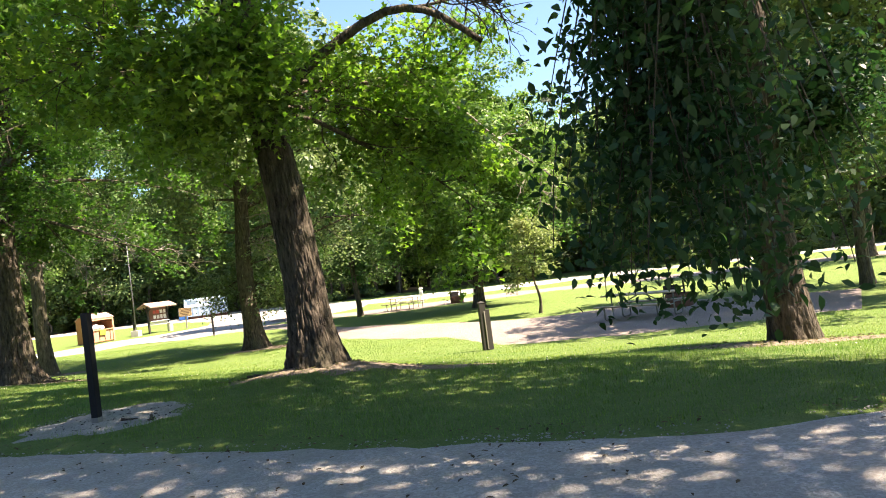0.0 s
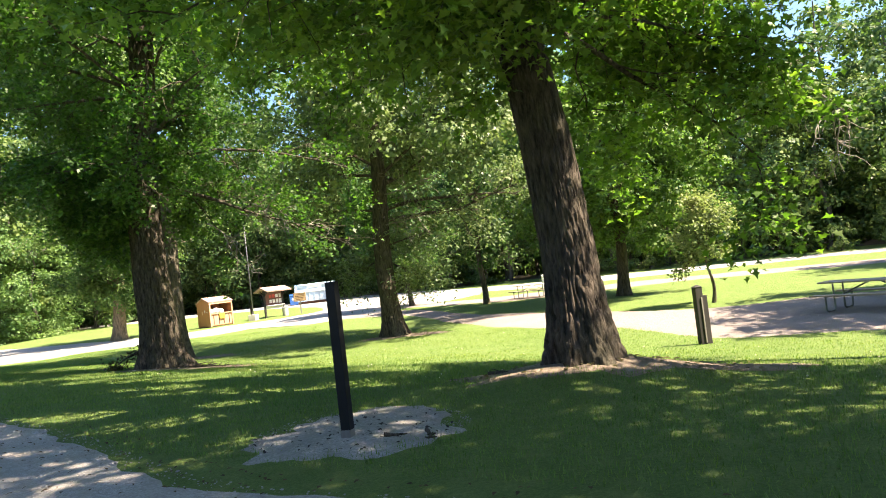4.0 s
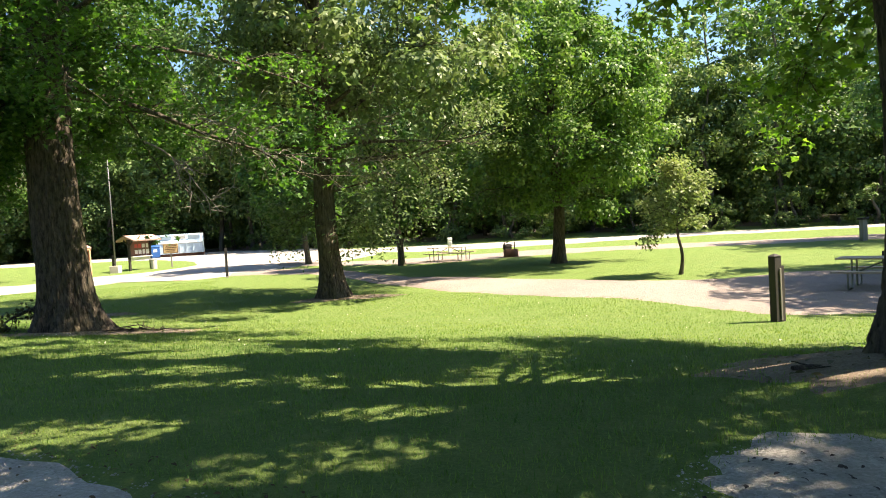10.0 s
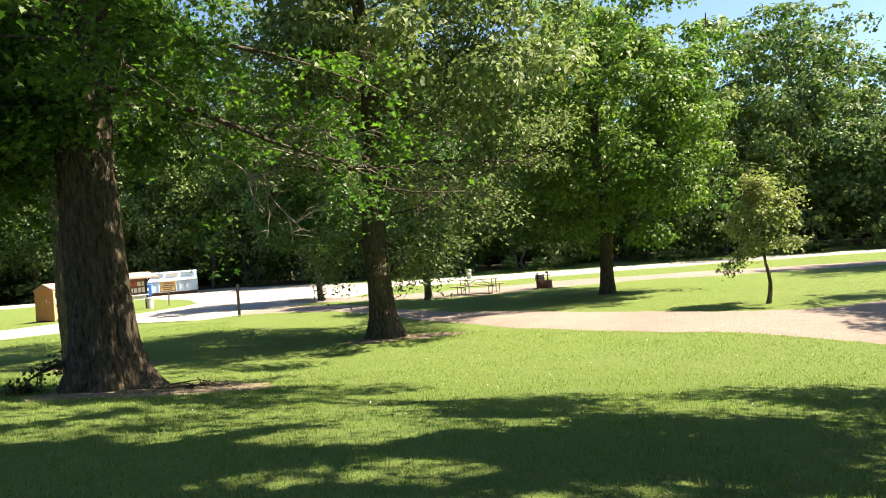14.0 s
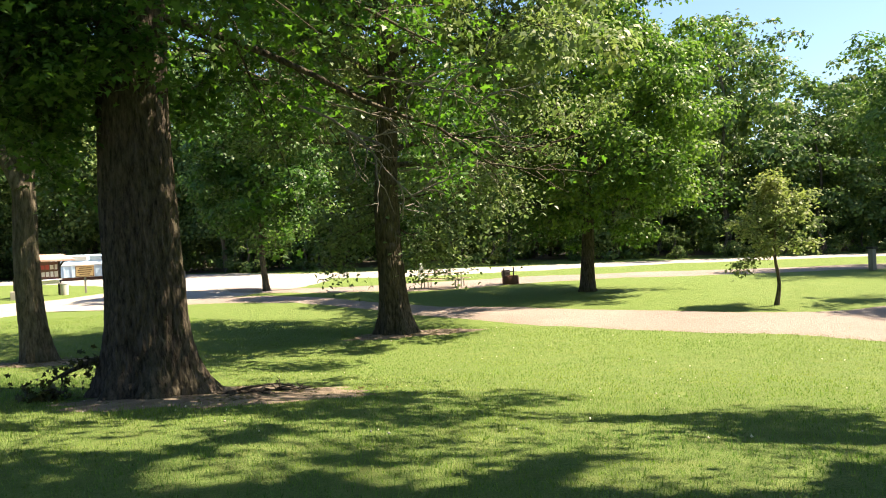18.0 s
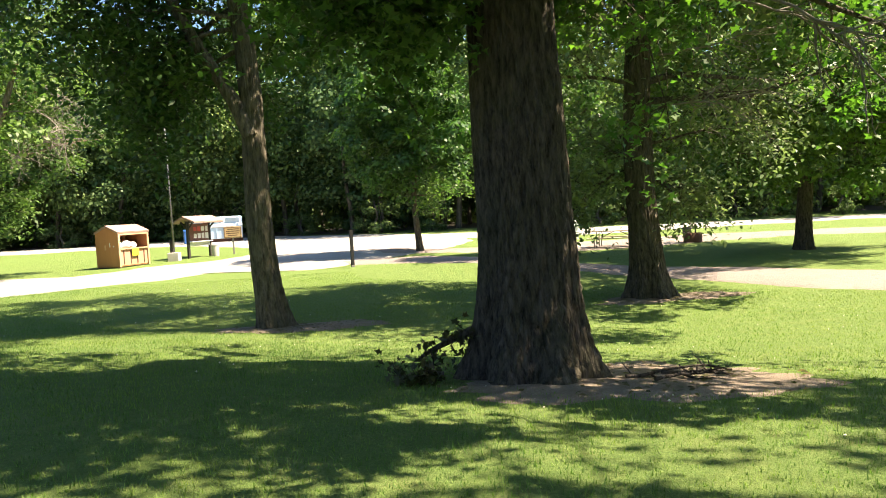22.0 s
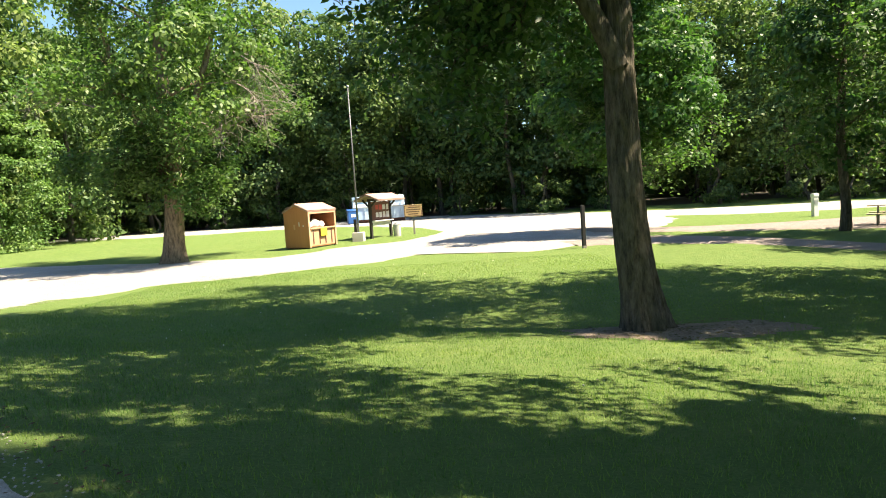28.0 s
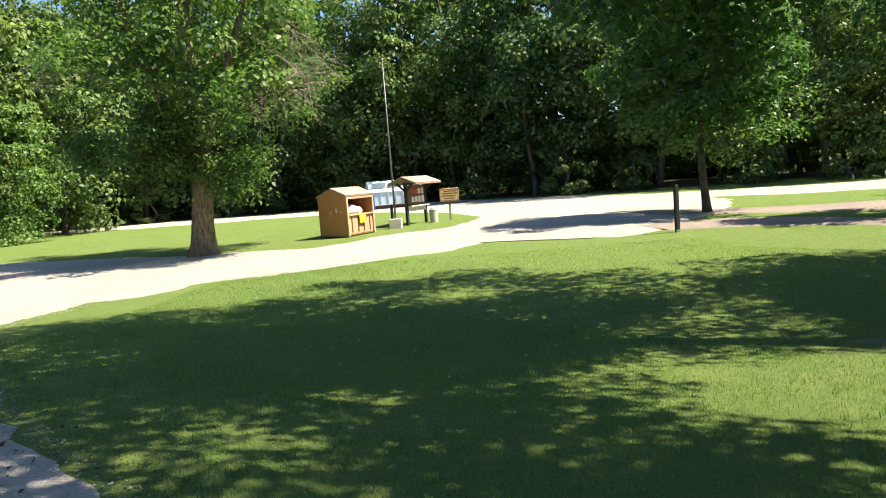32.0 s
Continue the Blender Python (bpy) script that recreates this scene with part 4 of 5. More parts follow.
def fire_ring(at, r, h):
    ob = thing("fire_ring", pose(at[0], at[1], gz(*at) + 0.03, 0, 0, 30), "rusty steel campfire ring with a black grate", "fire ring", "fire rings")
    n = 28
    ang = np.arange(n) * 2 * np.pi / n
    v, f = [], []
    for rr, z in ((r, 0), (r, h), (r - 0.02, h), (r - 0.02, 0)):
        v += [(rr * math.cos(a), rr * math.sin(a), z) for a in ang]
    for k in range(3):
        for i in range(n):
            f.append((k * n + i, k * n + (i + 1) % n, (k + 1) * n + (i + 1) % n, (k + 1) * n + i))
    part("ring", mesh_from("ring", np.array(v), np.array(f), M_RUST), M_RUST, ob)
    for s in (-1, 1):
        part("grate_stand", boxes(((0.05, 0.05, 0.62), (s * r * 0.85, 0.1, h + 0.1))), M_ASH, ob)
    for i in range(9):
        part("grate_bar", rod(bmesh.new(), (-r * 0.85, 0.05 + (i - 4) * 0.05, h + 0.22), (r * 0.85, 0.05 + (i - 4) * 0.05, h + 0.22), 0.012, None, 6), M_ASH, ob)
    part("back_plate", boxes(((r * 1.5, 0.02, 0.30), (0, r * 0.75, h + 0.14))), M_ASH, ob)


fire_ring((-2.6, 44.7), 0.42, 0.42)
fire_ring((6.0, 24.8), 0.46, 0.46)


# ---- trees ----
rng0 = np.random.default_rng(77)
# big oak beside the lane
BOUGHS = [(4.3, 42, 5, 4.2), (4.5, 54, 6, 4.8), (4.2, 66, 5, 5.2), (4.1, 48, 2, 4.4), (4.6, 60, 8, 4.8), (4.0, 30, 2, 3.0), (4.5, 80, 7, 5.0), (5.4, 185, 18, 4.4), (5.6, 150, 18, 5.0), (4.9, 120, 7, 4.6), (5.2, 136, 9, 5.0), (5.8, 225, 24, 3.6), (6.2, 100, 14, 5.2), (5.0, 205, 2, 2.6), (4.8, 172, 0, 2.4), (4.6, 252, -5, 1.8), (5.0, 238, 0, 2.2), (4.9, 275, 4, 1.5), (4.3, 225, -6, 1.6)]
BOUGHS += ring(rng0, 8.4, 12, 9, 5.6, 4.0, 28, 50)
ARCH = [(-0.2, 0, 3.9), (0.05, -0.05, 4.4), (0.65, -0.1, 4.85), (1.75, -0.2, 5.4), (2.5, -0.3, 5.25), (3.2, -0.4, 4.6)]
tree("oak_tree", (-3.41, 10.9), 16.0, 0.315, (-0.070, 0.0), BOUGHS, "massive leaning tree with furrowed bark and low leafy limbs", M_LEAF_A, M_BARK, 101, per=24, leaf=0.13, sigma=0.21, droop=-0.03, thin=0.7, flare=0.21, sides=220, ridge=0.030, rows=190, forks=[(ARCH, 0.10)], fill=[((-1.4, -1.7, 12.4), 6.4, 3.6, 190, 1.15, 150, 0.22), ((-0.6, 2.5, 10.6), 3.4, 2.2, 60, 1.05, 150, 0.21), ((-0.5, 5.7, 11.4), 2.2, 0.9, 16, 0.85, 130, 0.21), ((-4.6, 3.4, 10.2), 2.4, 1.5, 34, 1.0, 140, 0.21)])
# big maple, second along the lane
BOUGHS = [(5.3, -8, 2, 6.0), (6.0, 16, 12, 6.2), (6.2, -45, 14, 6.0), (5.5, 60, 4, 3.8), (8.0, 230, 20, 5.0), (5.6, 198, 4, 3.4), (8.0, 150, 18, 3.4), (6.0, 250, 4, 3.0), (5.9, 305, 4, 3.4), (5.7, 165, 4, 3.8), (5.7, 120, 6, 3.0), (6.4, 180, 8, 4.4), (7.9, 270, 24, 5.0), (6.3, 95, 12, 3.4), (5.3, 200, -20, 1.9), (5.0, 228, -18, 1.7), (5.3, 172, -16, 2.2), (5.0, 252, -16, 1.5), (5.1, 30, -8, 3.0), (5.4, 185, -6, 2.2)]
BOUGHS += ring(rng0, 7.8, 12.0, 11, 5.4, 4.0, 24, 50, ((35, 145),))
tree("maple_tree", (-15.33, 20.72), 16.5, 0.50, (0.035, 0.0), BOUGHS, "massive straight tree with dark furrowed bark and flared roots", M_LEAF_A, M_BARK, 102, thin=0.75, per=26, leaf=0.125, sigma=0.21, flare=0.38, sides=240, ridge=0.034, rows=190, fill=[((-0.6, -3.7, 12.3), 5.2, 3.6, 165, 1.15, 150, 0.22), ((4.6, -0.9, 10.0), 2.9, 2.4, 26, 1.1, 150, 0.21), ((5.3, -2.0, 7.9), 1.9, 0.9, 22, 0.8, 130, 0.19)])
# tree on the lawn with leafy shoots down its trunk
BOUGHS = [(3.0, 30, -2, 1.9), (3.1, 170, -2, 1.8), (3.4, 110, 0, 2.0), (3.6, 345, 0, 2.2), (4.6, 10, 12, 5.8), (5.0, 28, 16, 6.2), (6.4, -30, 22, 5.0), (6.0, 45, 20, 6.0), (5.0, 190, 10, 3.4), (6.4, 175, 18, 4.2)]
BOUGHS += ring(rng0, 6.0, 12, 9, 4.6, 3.4, 20, 55)
tree("lawn_tree", (-10.65, 29.3), 15.0, 0.37, (0.0, 0.0), BOUGHS, "tall tree on the lawn with leafy shoots down its trunk", M_LEAF_C, M_BARK, 103, per=16, leaf=0.15, shape="oval", sigma=0.32, flare=0.30, sides=120, rows=110, fill=[((1.7, 0, 9.8), 4.6, 4.4, 210, 0.85, 130, 0.22), ((-1.5, 3.6, 9.5), 2.8, 2.2, 60, 0.85, 120, 0.21)])
# slanting ash with a fork
FORK = [(-0.24, 0, 4.1), (-0.55, 0, 4.9), (-1.3, -0.1, 6.2), (-2.0, -0.2, 7.8), (-2.6, -0.3, 9.8)]
BOUGHS = [(8.6, 190, 14, 4.6), (8.4, 215, 4, 4.6), (8.6, 165, 6, 5.0), (8.8, 250, 22, 4.6), (9.4, 20, 22, 4.4), (9.8, 300, 26, 2.6), (8.8, 70, 14, 5.0), (8.2, 145, 0, 4.6), (9.2, 130, 16, 5.0), (6.4, 196, -6, 3.4), (6.0, 172, -8, 3.2), (6.8, 150, -4, 3.8), (6.6, 215, -4, 3.0), (7.0, 100, -2, 3.6), (7.2, 60, 0, 3.4), (6.8, 130, -4, 3.6)]
BOUGHS += ring(rng0, 8.4, 12.5, 9, 5.0, 3.4, 25, 55, ((215, 330),))
tree("ash_tree", (-19.3, 28.4), 14.5, 0.275, (-0.064, 0.0), BOUGHS, "slender slanting tree with grey bark and a forked trunk", M_LEAF_B, M_BARK2, 104, per=20, leaf=0.17, shape="oval", sigma=0.32, flare=0.16, sides=120, ridge=0.02, rows=110, forks=[(FORK, 0.17)], fill=[((-2.7, 0.4, 12.2), 4.5, 3.4, 125, 1.1, 150, 0.22), ((-1.4, -3.9, 10.8), 3.0, 2.3, 44, 1.0, 150, 0.21), ((0.6, 5.0, 11.0), 3.6, 2.4, 75, 1.0, 150, 0.21), ((1.4, -4.4, 10.6), 2.5, 1.7, 24, 1.0, 140, 0.21)])
# spreading tree on the far green
FORK = [(0, 0, 3.4), (-0.7, 0, 5.5), (-1.8, 0.2, 8.0), (-2.6, 0.2, 11.0)]
FORK_B = [(0.1, 0, 3.4), (1.0, -0.3, 5.6), (2.2, -0.4, 8.2), (3.2, -0.5, 11.0)]
BOUGHS = [(4.6, 200, 5, 2.8), (4.0, 320, -5, 2.6), (4.8, 60, 0, 2.4), (5.0, 260, 5, 2.8), (4.6, 170, 24, 5.5), (5.2, 10, 24, 6.0), (5.0, 300, 18, 4.6)]
BOUGHS += ring(rng0, 6.0, 12, 9, 5.4, 3.4, 24, 55)
tree("spreading_tree", (-36.6, 48.4), 15.0, 0.46, (0.02, 0.0), BOUGHS, "old spreading tree with bare dead twigs among its leaves", M_LEAF_B, M_BARK4, 105, per=22, leaf=0.20, shape="diamond", sigma=0.40, flare=0.22, sides=64, forks=[(FORK, 0.24), (FORK_B, 0.22)], fill=[((0, 0, 10.8), 6.0, 5.0, 96, 0.95, 120, 0.25), ((0, -0.2, 4.6), 1.7, 2.0, 36, 0.6, 90, 0.22)])
# round maple on the far lawn
tree("round_maple", (-1.15, 38.4), 12.6, 0.27, (0.0, 0.0), ring(rng0, 2.6, 9.5, 14, 5.4, 3.0, 10, 60), "dense round-crowned green maple shading the lawn", M_LEAF_M, M_BARK, 106, per=8, leaf=0.20, shape="diamond", sigma=0.42, flare=0.14, sides=48, fill=((0, 0, 7.9), 5.5, 5.5, 330, 0.85, 220, 0.19))
tree("sapling", (1.50, 29.8), 3.9, 0.055, (0.01, 0.0), ring(rng0, 1.6, 3.5, 12, 1.2, 0.7, 15, 60), "small young tree with pale leaves on the lawn", M_LEAF_C, M_BARK2, 107, per=9, leaf=0.13, shape="diamond", sigma=0.18, flare=0.03, sides=16, subs=4, twigs=3, twig_len=0.35, ridge=0.004, fill=((0, 0, 2.6), 1.05, 1.5, 27, 0.25, 42, 0.12))
tree("young_tree", (-8.8, 44.05), 10.2, 0.17, (0.01, 0.0), ring(rng0, 2.6, 9.0, 12, 2.2, 1.2, 10, 60), "slim young tree beside a picnic table", M_LEAF_B, M_BARK2, 108, per=6, leaf=0.18, shape="diamond", sigma=0.3, flare=0.06, sides=32, subs=4, twigs=4, ridge=0.01, fill=((0, 0, 6.4), 2.3, 4.0, 100, 0.62, 90, 0.22))
tree("young_maple", (-15.05, 51.0), 11.0, 0.16, (0.0, 0.0), ring(rng0, 2.9, 9.5, 12, 3.6, 1.8, 12, 64), "slim-trunked tree with a sunlit round crown", M_LEAF_M, M_BARK2, 109, per=8, leaf=0.2, shape="diamond", sigma=0.4, flare=0.08, sides=32, ridge=0.01, fill=((0, 0, 7.2), 3.9, 4.4, 190, 0.82, 130, 0.25))
# elm near the start, its leaves coloured dark to stand for shade
BOUGHS = [(7.6, 185, 12, 3.0), (7.8, 205, 10, 3.6), (8.2, 232, 12, 3.4), (7.4, 262, 8, 3.2), (8.0, 300, 14, 3.0), (7.6, 340, 14, 2.8), (4.6, 330, -6, 1.2), (4.0, 20, -4, 1.0)]
BOUGHS += ring(rng0, 8.4, 11.5, 8, 2.8, 1.8, 36, 60, ((10, 175),))
tree("elm_tree", (4.55, 12.35), 13.0, 0.335, (-0.01, 0.0), BOUGHS, "tree with low hanging foliage, its shade put into dark leaf colour", M_LEAF_R, M_BARK, 110, per=30, leaf=0.14, shape="oval", sigma=0.32, flare=0.11, sides=140, ridge=0.025, rows=110)
tree("side_tree", (12.3, 24.6), 13.5, 0.20, (0.0, 0.0), ring(rng0, 3.0, 9, 12, 3.6, 2.0, 12, 60), "slim tree at the edge of the camp pad", M_LEAF_C, M_BARK2, 111, per=8, leaf=0.18, shape="diamond", sigma=0.35, flare=0.08, sides=32, ridge=0.01, fill=((0, 0, 8.6), 5.2, 4.6, 230, 0.9, 90, 0.24))
# extra tree, added so that its crown throws shade on the pad
tree("side_tree", (11.6, 20.6), 13.0, 0.20, (0.0, 0.0), ring(rng0, 4.5, 10, 10, 3.6, 2.0, 12, 60), "slim tree added to shade the camp pad", M_LEAF_C, M_BARK2, 114, per=8, leaf=0.18, shape="diamond", sigma=0.35, flare=0.08, sides=32, ridge=0.01, fill=((0, 0, 9.0), 4.4, 4.0, 190, 0.9, 90, 0.24))
tree("far_lawn_tree", (20.3, 39.2), 14.0, 0.27, (0.0, 0.0), ring(rng0, 4.0, 11, 12, 4.6, 2.4, 12, 60), "tall tree on the far lawn", M_LEAF_B, M_BARK, 112, per=8, leaf=0.22, shape="diamond", sigma=0.45, flare=0.12, sides=32, fill=((0, 0, 9.0), 5.2, 5.0, 180, 1.0, 90, 0.25))
# lane tree whose shade falls on the gravel
BOUGHS = [(5.4, 186, 8, 5.0), (5.6, 190, 8, 5.4)] + ring(rng0, 7.0, 12, 9, 4.6, 3.4, 14, 55, ((30, 150), (200, 340)))
lane_tree = tree("lane_tree", (7.6, 6.0), 15.0, 0.40, (0.0, 0.0), BOUGHS, "tall roadside tree with a low bough hanging over the lawn", M_LEAF_R, M_BARK, 113, per=12, leaf=0.13, shape="oval", sigma=0.28, flare=0.2, sides=48, fill=[((-2.9, -1.4, 11.0), 5.4, 3.6, 230, 1.15, 150, 0.22), ((-6.2, 1.2, 12.0), 3.0, 1.8, 62, 1.0, 140, 0.21)])
# the low bough's hanging sprays
rng = np.random.default_rng(131)
for k in range(84):
    x, y = (rng.uniform(-6.85, -6.3) if k % 9 else rng.uniform(-6.3, -5.0)), rng.uniform(-1.2, 0.2)
    top = 5.5
    low = (1.25 if x < -6.3 else 3.9) + rng.uniform(-0.25, 0.9)
    stem = wander(rng, (x, y, top), (rng.normal(0, 0.1), rng.normal(0, 0.1), -1), top - low, 7, 0.05, -0.03)
    spray = part("hanging_spray", mesh_from("hanging_spray", *tube(stem, 0.012 * np.linspace(1, 0.3, len(stem)), 5), M_BARK, True), M_BARK, lane_tree)
    p = leaves_round(rng, along3(stem, 16), 14, 0.17, 0.9)
    part("leaves", leaf_mesh("leaves", rng, p, 0.10, M_LEAF_R, "oval", 0.45, 1.0), M_LEAF_R, spray)


def dead_branch(name, at, start, way, length, r, seed, label, mat, n=9, twig=1.0, spread=0.6):
    """A bare limb with forking grey twigs."""
    rng = np.random.default_rng(seed)
    parent = bpy.data.objects[at]
    main = wander(rng, start, way, length, 9, 0.13, -0.03)
    wood = [tube(main, r * np.linspace(1, 0.25, len(main)), 8)]
    for i in range(n):
        k = int(rng.integers(3, len(main) - 1))
        d = main[k + 1 if k + 1 < len(main) else k] - main[k - 1]
        s = wander(rng, main[k], d / np.linalg.norm(d) + rng.normal(0, spread, 3), twig * rng.uniform(0.6, 1.5), 6, 0.22, -0.06)
        wood.append(tube(s, 0.016 * np.linspace(1, 0.3, len(s)), 5))
        for j in range(4):
            q = int(rng.integers(1, len(s) - 1))
            e = wander(rng, s[q], s[q + 1] - s[q] + rng.normal(0, 0.12, 3), twig * rng.uniform(0.3, 0.7), 4, 0.3, -0.05)
            wood.append(tube(e, 0.008 * np.linspace(1, 0.4, len(e)), 4))
    v, f = joined(wood)
    part(name, mesh_from(name, v, f, mat, True), mat, parent, label)


dead_branch("dead_limb", "oak_tree", (1.7, -0.2, 5.36), (0.9, -0.12, -0.1), 2.2, 0.035, 31, "bare dead twigs hanging from an arching limb", M_BARK, 22, 1.0)
dead_branch("dead_limb", "oak_tree", (2.2, 2.2, 4.6), (0.7, 0.4, -0.35), 3.0, 0.03, 32, "bare grey twigs", M_TWIG, 10, 0.9)
for i, (p, w) in enumerate((((2.2, -0.6, 3.9), (1, -0.2, -0.25)), ((2.6, 0.5, 4.2), (1, 0.3, -0.2)), ((3.2, -0.2, 4.4), (0.9, -0.5, -0.3)))):
    dead_branch("dead_limb", "maple_tree", p, w, 2.3, 0.020, 40 + i, "bare grey twigs", M_TWIG, 8, 0.75)
for i, (p, w) in enumerate((((2.4, -0.4, 8.0), (1, -0.3, -0.1)), ((3.2, -0.5, 9.5), (1, -0.2, -0.3)), ((2.8, -0.6, 6.8), (1, -0.4, -0.2)), ((-2.0, -0.6, 7.2), (-1, -0.5, 0.0)), ((1.6, -0.8, 6.2), (0.8, -0.6, -0.3)))):
    dead_branch("dead_limb", "spreading_tree", p, w, 3.4, 0.045, 50 + i, "bare grey twigs", M_TWIG, 16, 1.5)
for i, (p, w) in enumerate((((0.3, -0.3, 5.6), (1, -0.4, -0.1)), ((0.2, -0.3, 4.4), (0.9, -0.5, -0.1)))):
    dead_branch("dead_limb", "lawn_tree", p, w, 2.4, 0.03, 60 + i, "bare grey twigs", M_TWIG, 12, 0.9)


# ---- woods ----
def wood_tree(name, seed, height, width, n, low, leaf=0.34, leaf_mat=M_LEAF_W):
    """A tree of the woods: trunk and a lumpy crown that reaches down to low."""
    rng = np.random.default_rng(seed)
    ob = thing(name, pose(0, 0, 0), "tall leafy tree at the edge of the woods", "tree", "trees of the woods")
    pts = np.array([(0.25 * math.sin(i * 1.3 + seed), 0.25 * math.cos(i * 1.1 + seed), i / 8 * height * 0.9) for i in range(9)])
    pts[:, :2] -= pts[0, :2]
    pts[0, 2] = -0.3
    part("trunk", mesh_from("trunk", *tube(pts, 0.22 * np.linspace(1, 0.25, 9), 10), M_BARK3, True), M_BARK3, ob)
    mid = (low + height) / 2
    lump = width * 0.24
    pos, way = clumps_in(rng, (0, 0, mid), width, (height - low) / 2, n // 100, lump, 88, 0.66, 0.05)
    part("crown", leaf_mesh("crown", rng, pos, leaf, leaf_mat, "diamond", facing=way), leaf_mat, ob)
    return ob


WOODS = [wood_tree("woodland_tree", 201, 17, 5.4, 12500, 1.4, 0.36), wood_tree("woodland_tree", 202, 20, 5.9, 13500, 2.4, 0.38), wood_tree("woodland_tree", 203, 14, 5.0, 11000, 0.8, 0.34)]
BACK = [wood_tree("woodland_tree", 204, 20, 6.8, 3600, -1.0, 0.7), wood_tree("woodland_tree", 206, 22, 7.2, 3600, 0.0, 0.75)]
BUSH = wood_tree("woodland_shrub", 205, 4.4, 2.7, 2800, -0.6, 0.25)
tagged(BUSH, "leafy shrub at the foot of the woods", "shrub", "shrubs of the woods")
# last five points add unseen woods south of the lane that cut sky light
EDGE = [(-98, 6), (-90, 38), (-79, 60), (-69, 76), (-56, 87), (-40, 88), (-26, 84), (-12, 77), (4, 72), (20, 67), (36, 60), (52, 49), (66, 30), (74, 8), (64, -16), (30, -27), (-10, -27), (-50, -20), (-84, -8)]
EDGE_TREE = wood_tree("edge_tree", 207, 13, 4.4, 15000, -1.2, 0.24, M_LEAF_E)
tagged(EDGE_TREE, "tree leafy down to the ground, sunlit tone put into pale green leaves", "tree", "trees of the woods")
edge_line = resampled(along(EDGE, 1.0), 72)
used = set()
rw = np.random.default_rng(9)


def plant(src, x, y, s):
    m = pose(x, y, gz(x, y) - 0.1, 0, 0, rw.uniform(0, 360))
    if src.name in used:
        ob = copy_thing(src, m)
    else:
        ob = src
        ob.matrix_basis = m
        used.add(src.name)
    ob.scale = (s, s, s * rw.uniform(0.9, 1.12))


cen = np.array([-20.0, 30.0])
for r, (back, kinds) in enumerate(((0, WOODS), (6.0, WOODS), (12.5, BACK), (20, BACK))):
    for i in range(0, len(edge_line)):
        p = edge_line[i]
        o = (p - cen) / np.linalg.norm(p - cen)
        q = p + o * back + rw.normal(0, 1.0, 2) + np.array([-o[1], o[0]]) * (2.4 * (r % 2))
        kind, size = kinds[int(rw.integers(len(kinds)))], rw.uniform(0.76, 1.02) + 0.14 * (q[0] < 34) + 0.14 * (q[0] < -4)
        if q[1] > 12 or r == 0:
            plant(kind, q[0], q[1], size)
for i in range(len(edge_line)):
    for k in range(2):
        p = edge_line[i]
        o = (p - cen) / np.linalg.norm(p - cen)
        q = p - o * rw.uniform(1.0, 4.6) + np.array([-o[1], o[0]]) * rw.uniform(-2.6, 2.6)
        size = rw.uniform(0.4, 0.85)
        if q[1] > 12 and (k == 0 or q[0] > 15):
            plant(BUSH, q[0], q[1], size)
for x, y, k in ((-61, 66, 0), (-66, 60, 2), (-72, 64, 1), (-58, 74, 2), (-75, 54, 0), (-80, 47, 2), (-64, 72, 1)):
    plant(WOODS[k], x, y, 1.25)
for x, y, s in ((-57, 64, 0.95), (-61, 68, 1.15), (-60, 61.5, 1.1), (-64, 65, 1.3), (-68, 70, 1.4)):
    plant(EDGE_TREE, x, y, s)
inner = edge_line + (cen - edge_line) / np.linalg.norm(cen - edge_line, axis=1)[:, None] * 2.5
outer = edge_line - (cen - edge_line) / np.linalg.norm(cen - edge_line, axis=1)[:, None] * 60
ribbon("woodland_floor", [tuple(p) for p in outer[::3]], [tuple(p) for p in inner[::3]], grained("leaf_litter", (0.035, 0.028, 0.018), (0.075, 0.058, 0.036), 9, 0.95, 0.6), "dark leaf litter on the woodland floor", lift=0.05, seed=15, rag=0.6, n=240, across=10, category="woodland floor")


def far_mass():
    """Dark sheet behind the edge trees; the woods' depth and shade are its colour."""
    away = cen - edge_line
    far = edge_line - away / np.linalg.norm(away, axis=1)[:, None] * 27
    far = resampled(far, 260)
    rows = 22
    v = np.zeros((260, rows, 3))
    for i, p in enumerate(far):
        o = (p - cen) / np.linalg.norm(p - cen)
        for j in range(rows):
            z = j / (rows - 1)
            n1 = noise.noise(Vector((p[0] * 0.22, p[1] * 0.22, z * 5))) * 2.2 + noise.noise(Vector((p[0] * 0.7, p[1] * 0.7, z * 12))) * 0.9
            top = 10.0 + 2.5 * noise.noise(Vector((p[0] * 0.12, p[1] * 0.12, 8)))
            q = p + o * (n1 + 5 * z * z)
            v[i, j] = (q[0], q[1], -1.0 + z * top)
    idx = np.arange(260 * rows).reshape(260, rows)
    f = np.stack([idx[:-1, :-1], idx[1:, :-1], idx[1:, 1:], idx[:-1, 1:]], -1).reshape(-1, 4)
    ob = new("backdrop", mesh_from("backdrop", v.reshape(-1, 3), f, grained("painted_woods_shade", (0.012, 0.022, 0.008), (0.035, 0.06, 0.018), 2.2, 0.95, 1.0, bd=0.4)))
    tagged(ob, "dark backdrop sheet for distant woodland, shade put into its colour", "woods", kind="structure")


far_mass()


# ---- small things ----
EDGE_R = along(ROAD_RIGHT, 0.5)
BARE = [(-5.45, 8.5, 0.98, 0.83), (-3.0, 11.3, 1.9, 1.05), (-14.3, 20.35, 2.0, 1.2), (-10.3, 29.0, 1.5, 0.7), (-18.8, 28.15, 1.5, 0.8), (4.3, 12.0, 1.7, 0.8)]


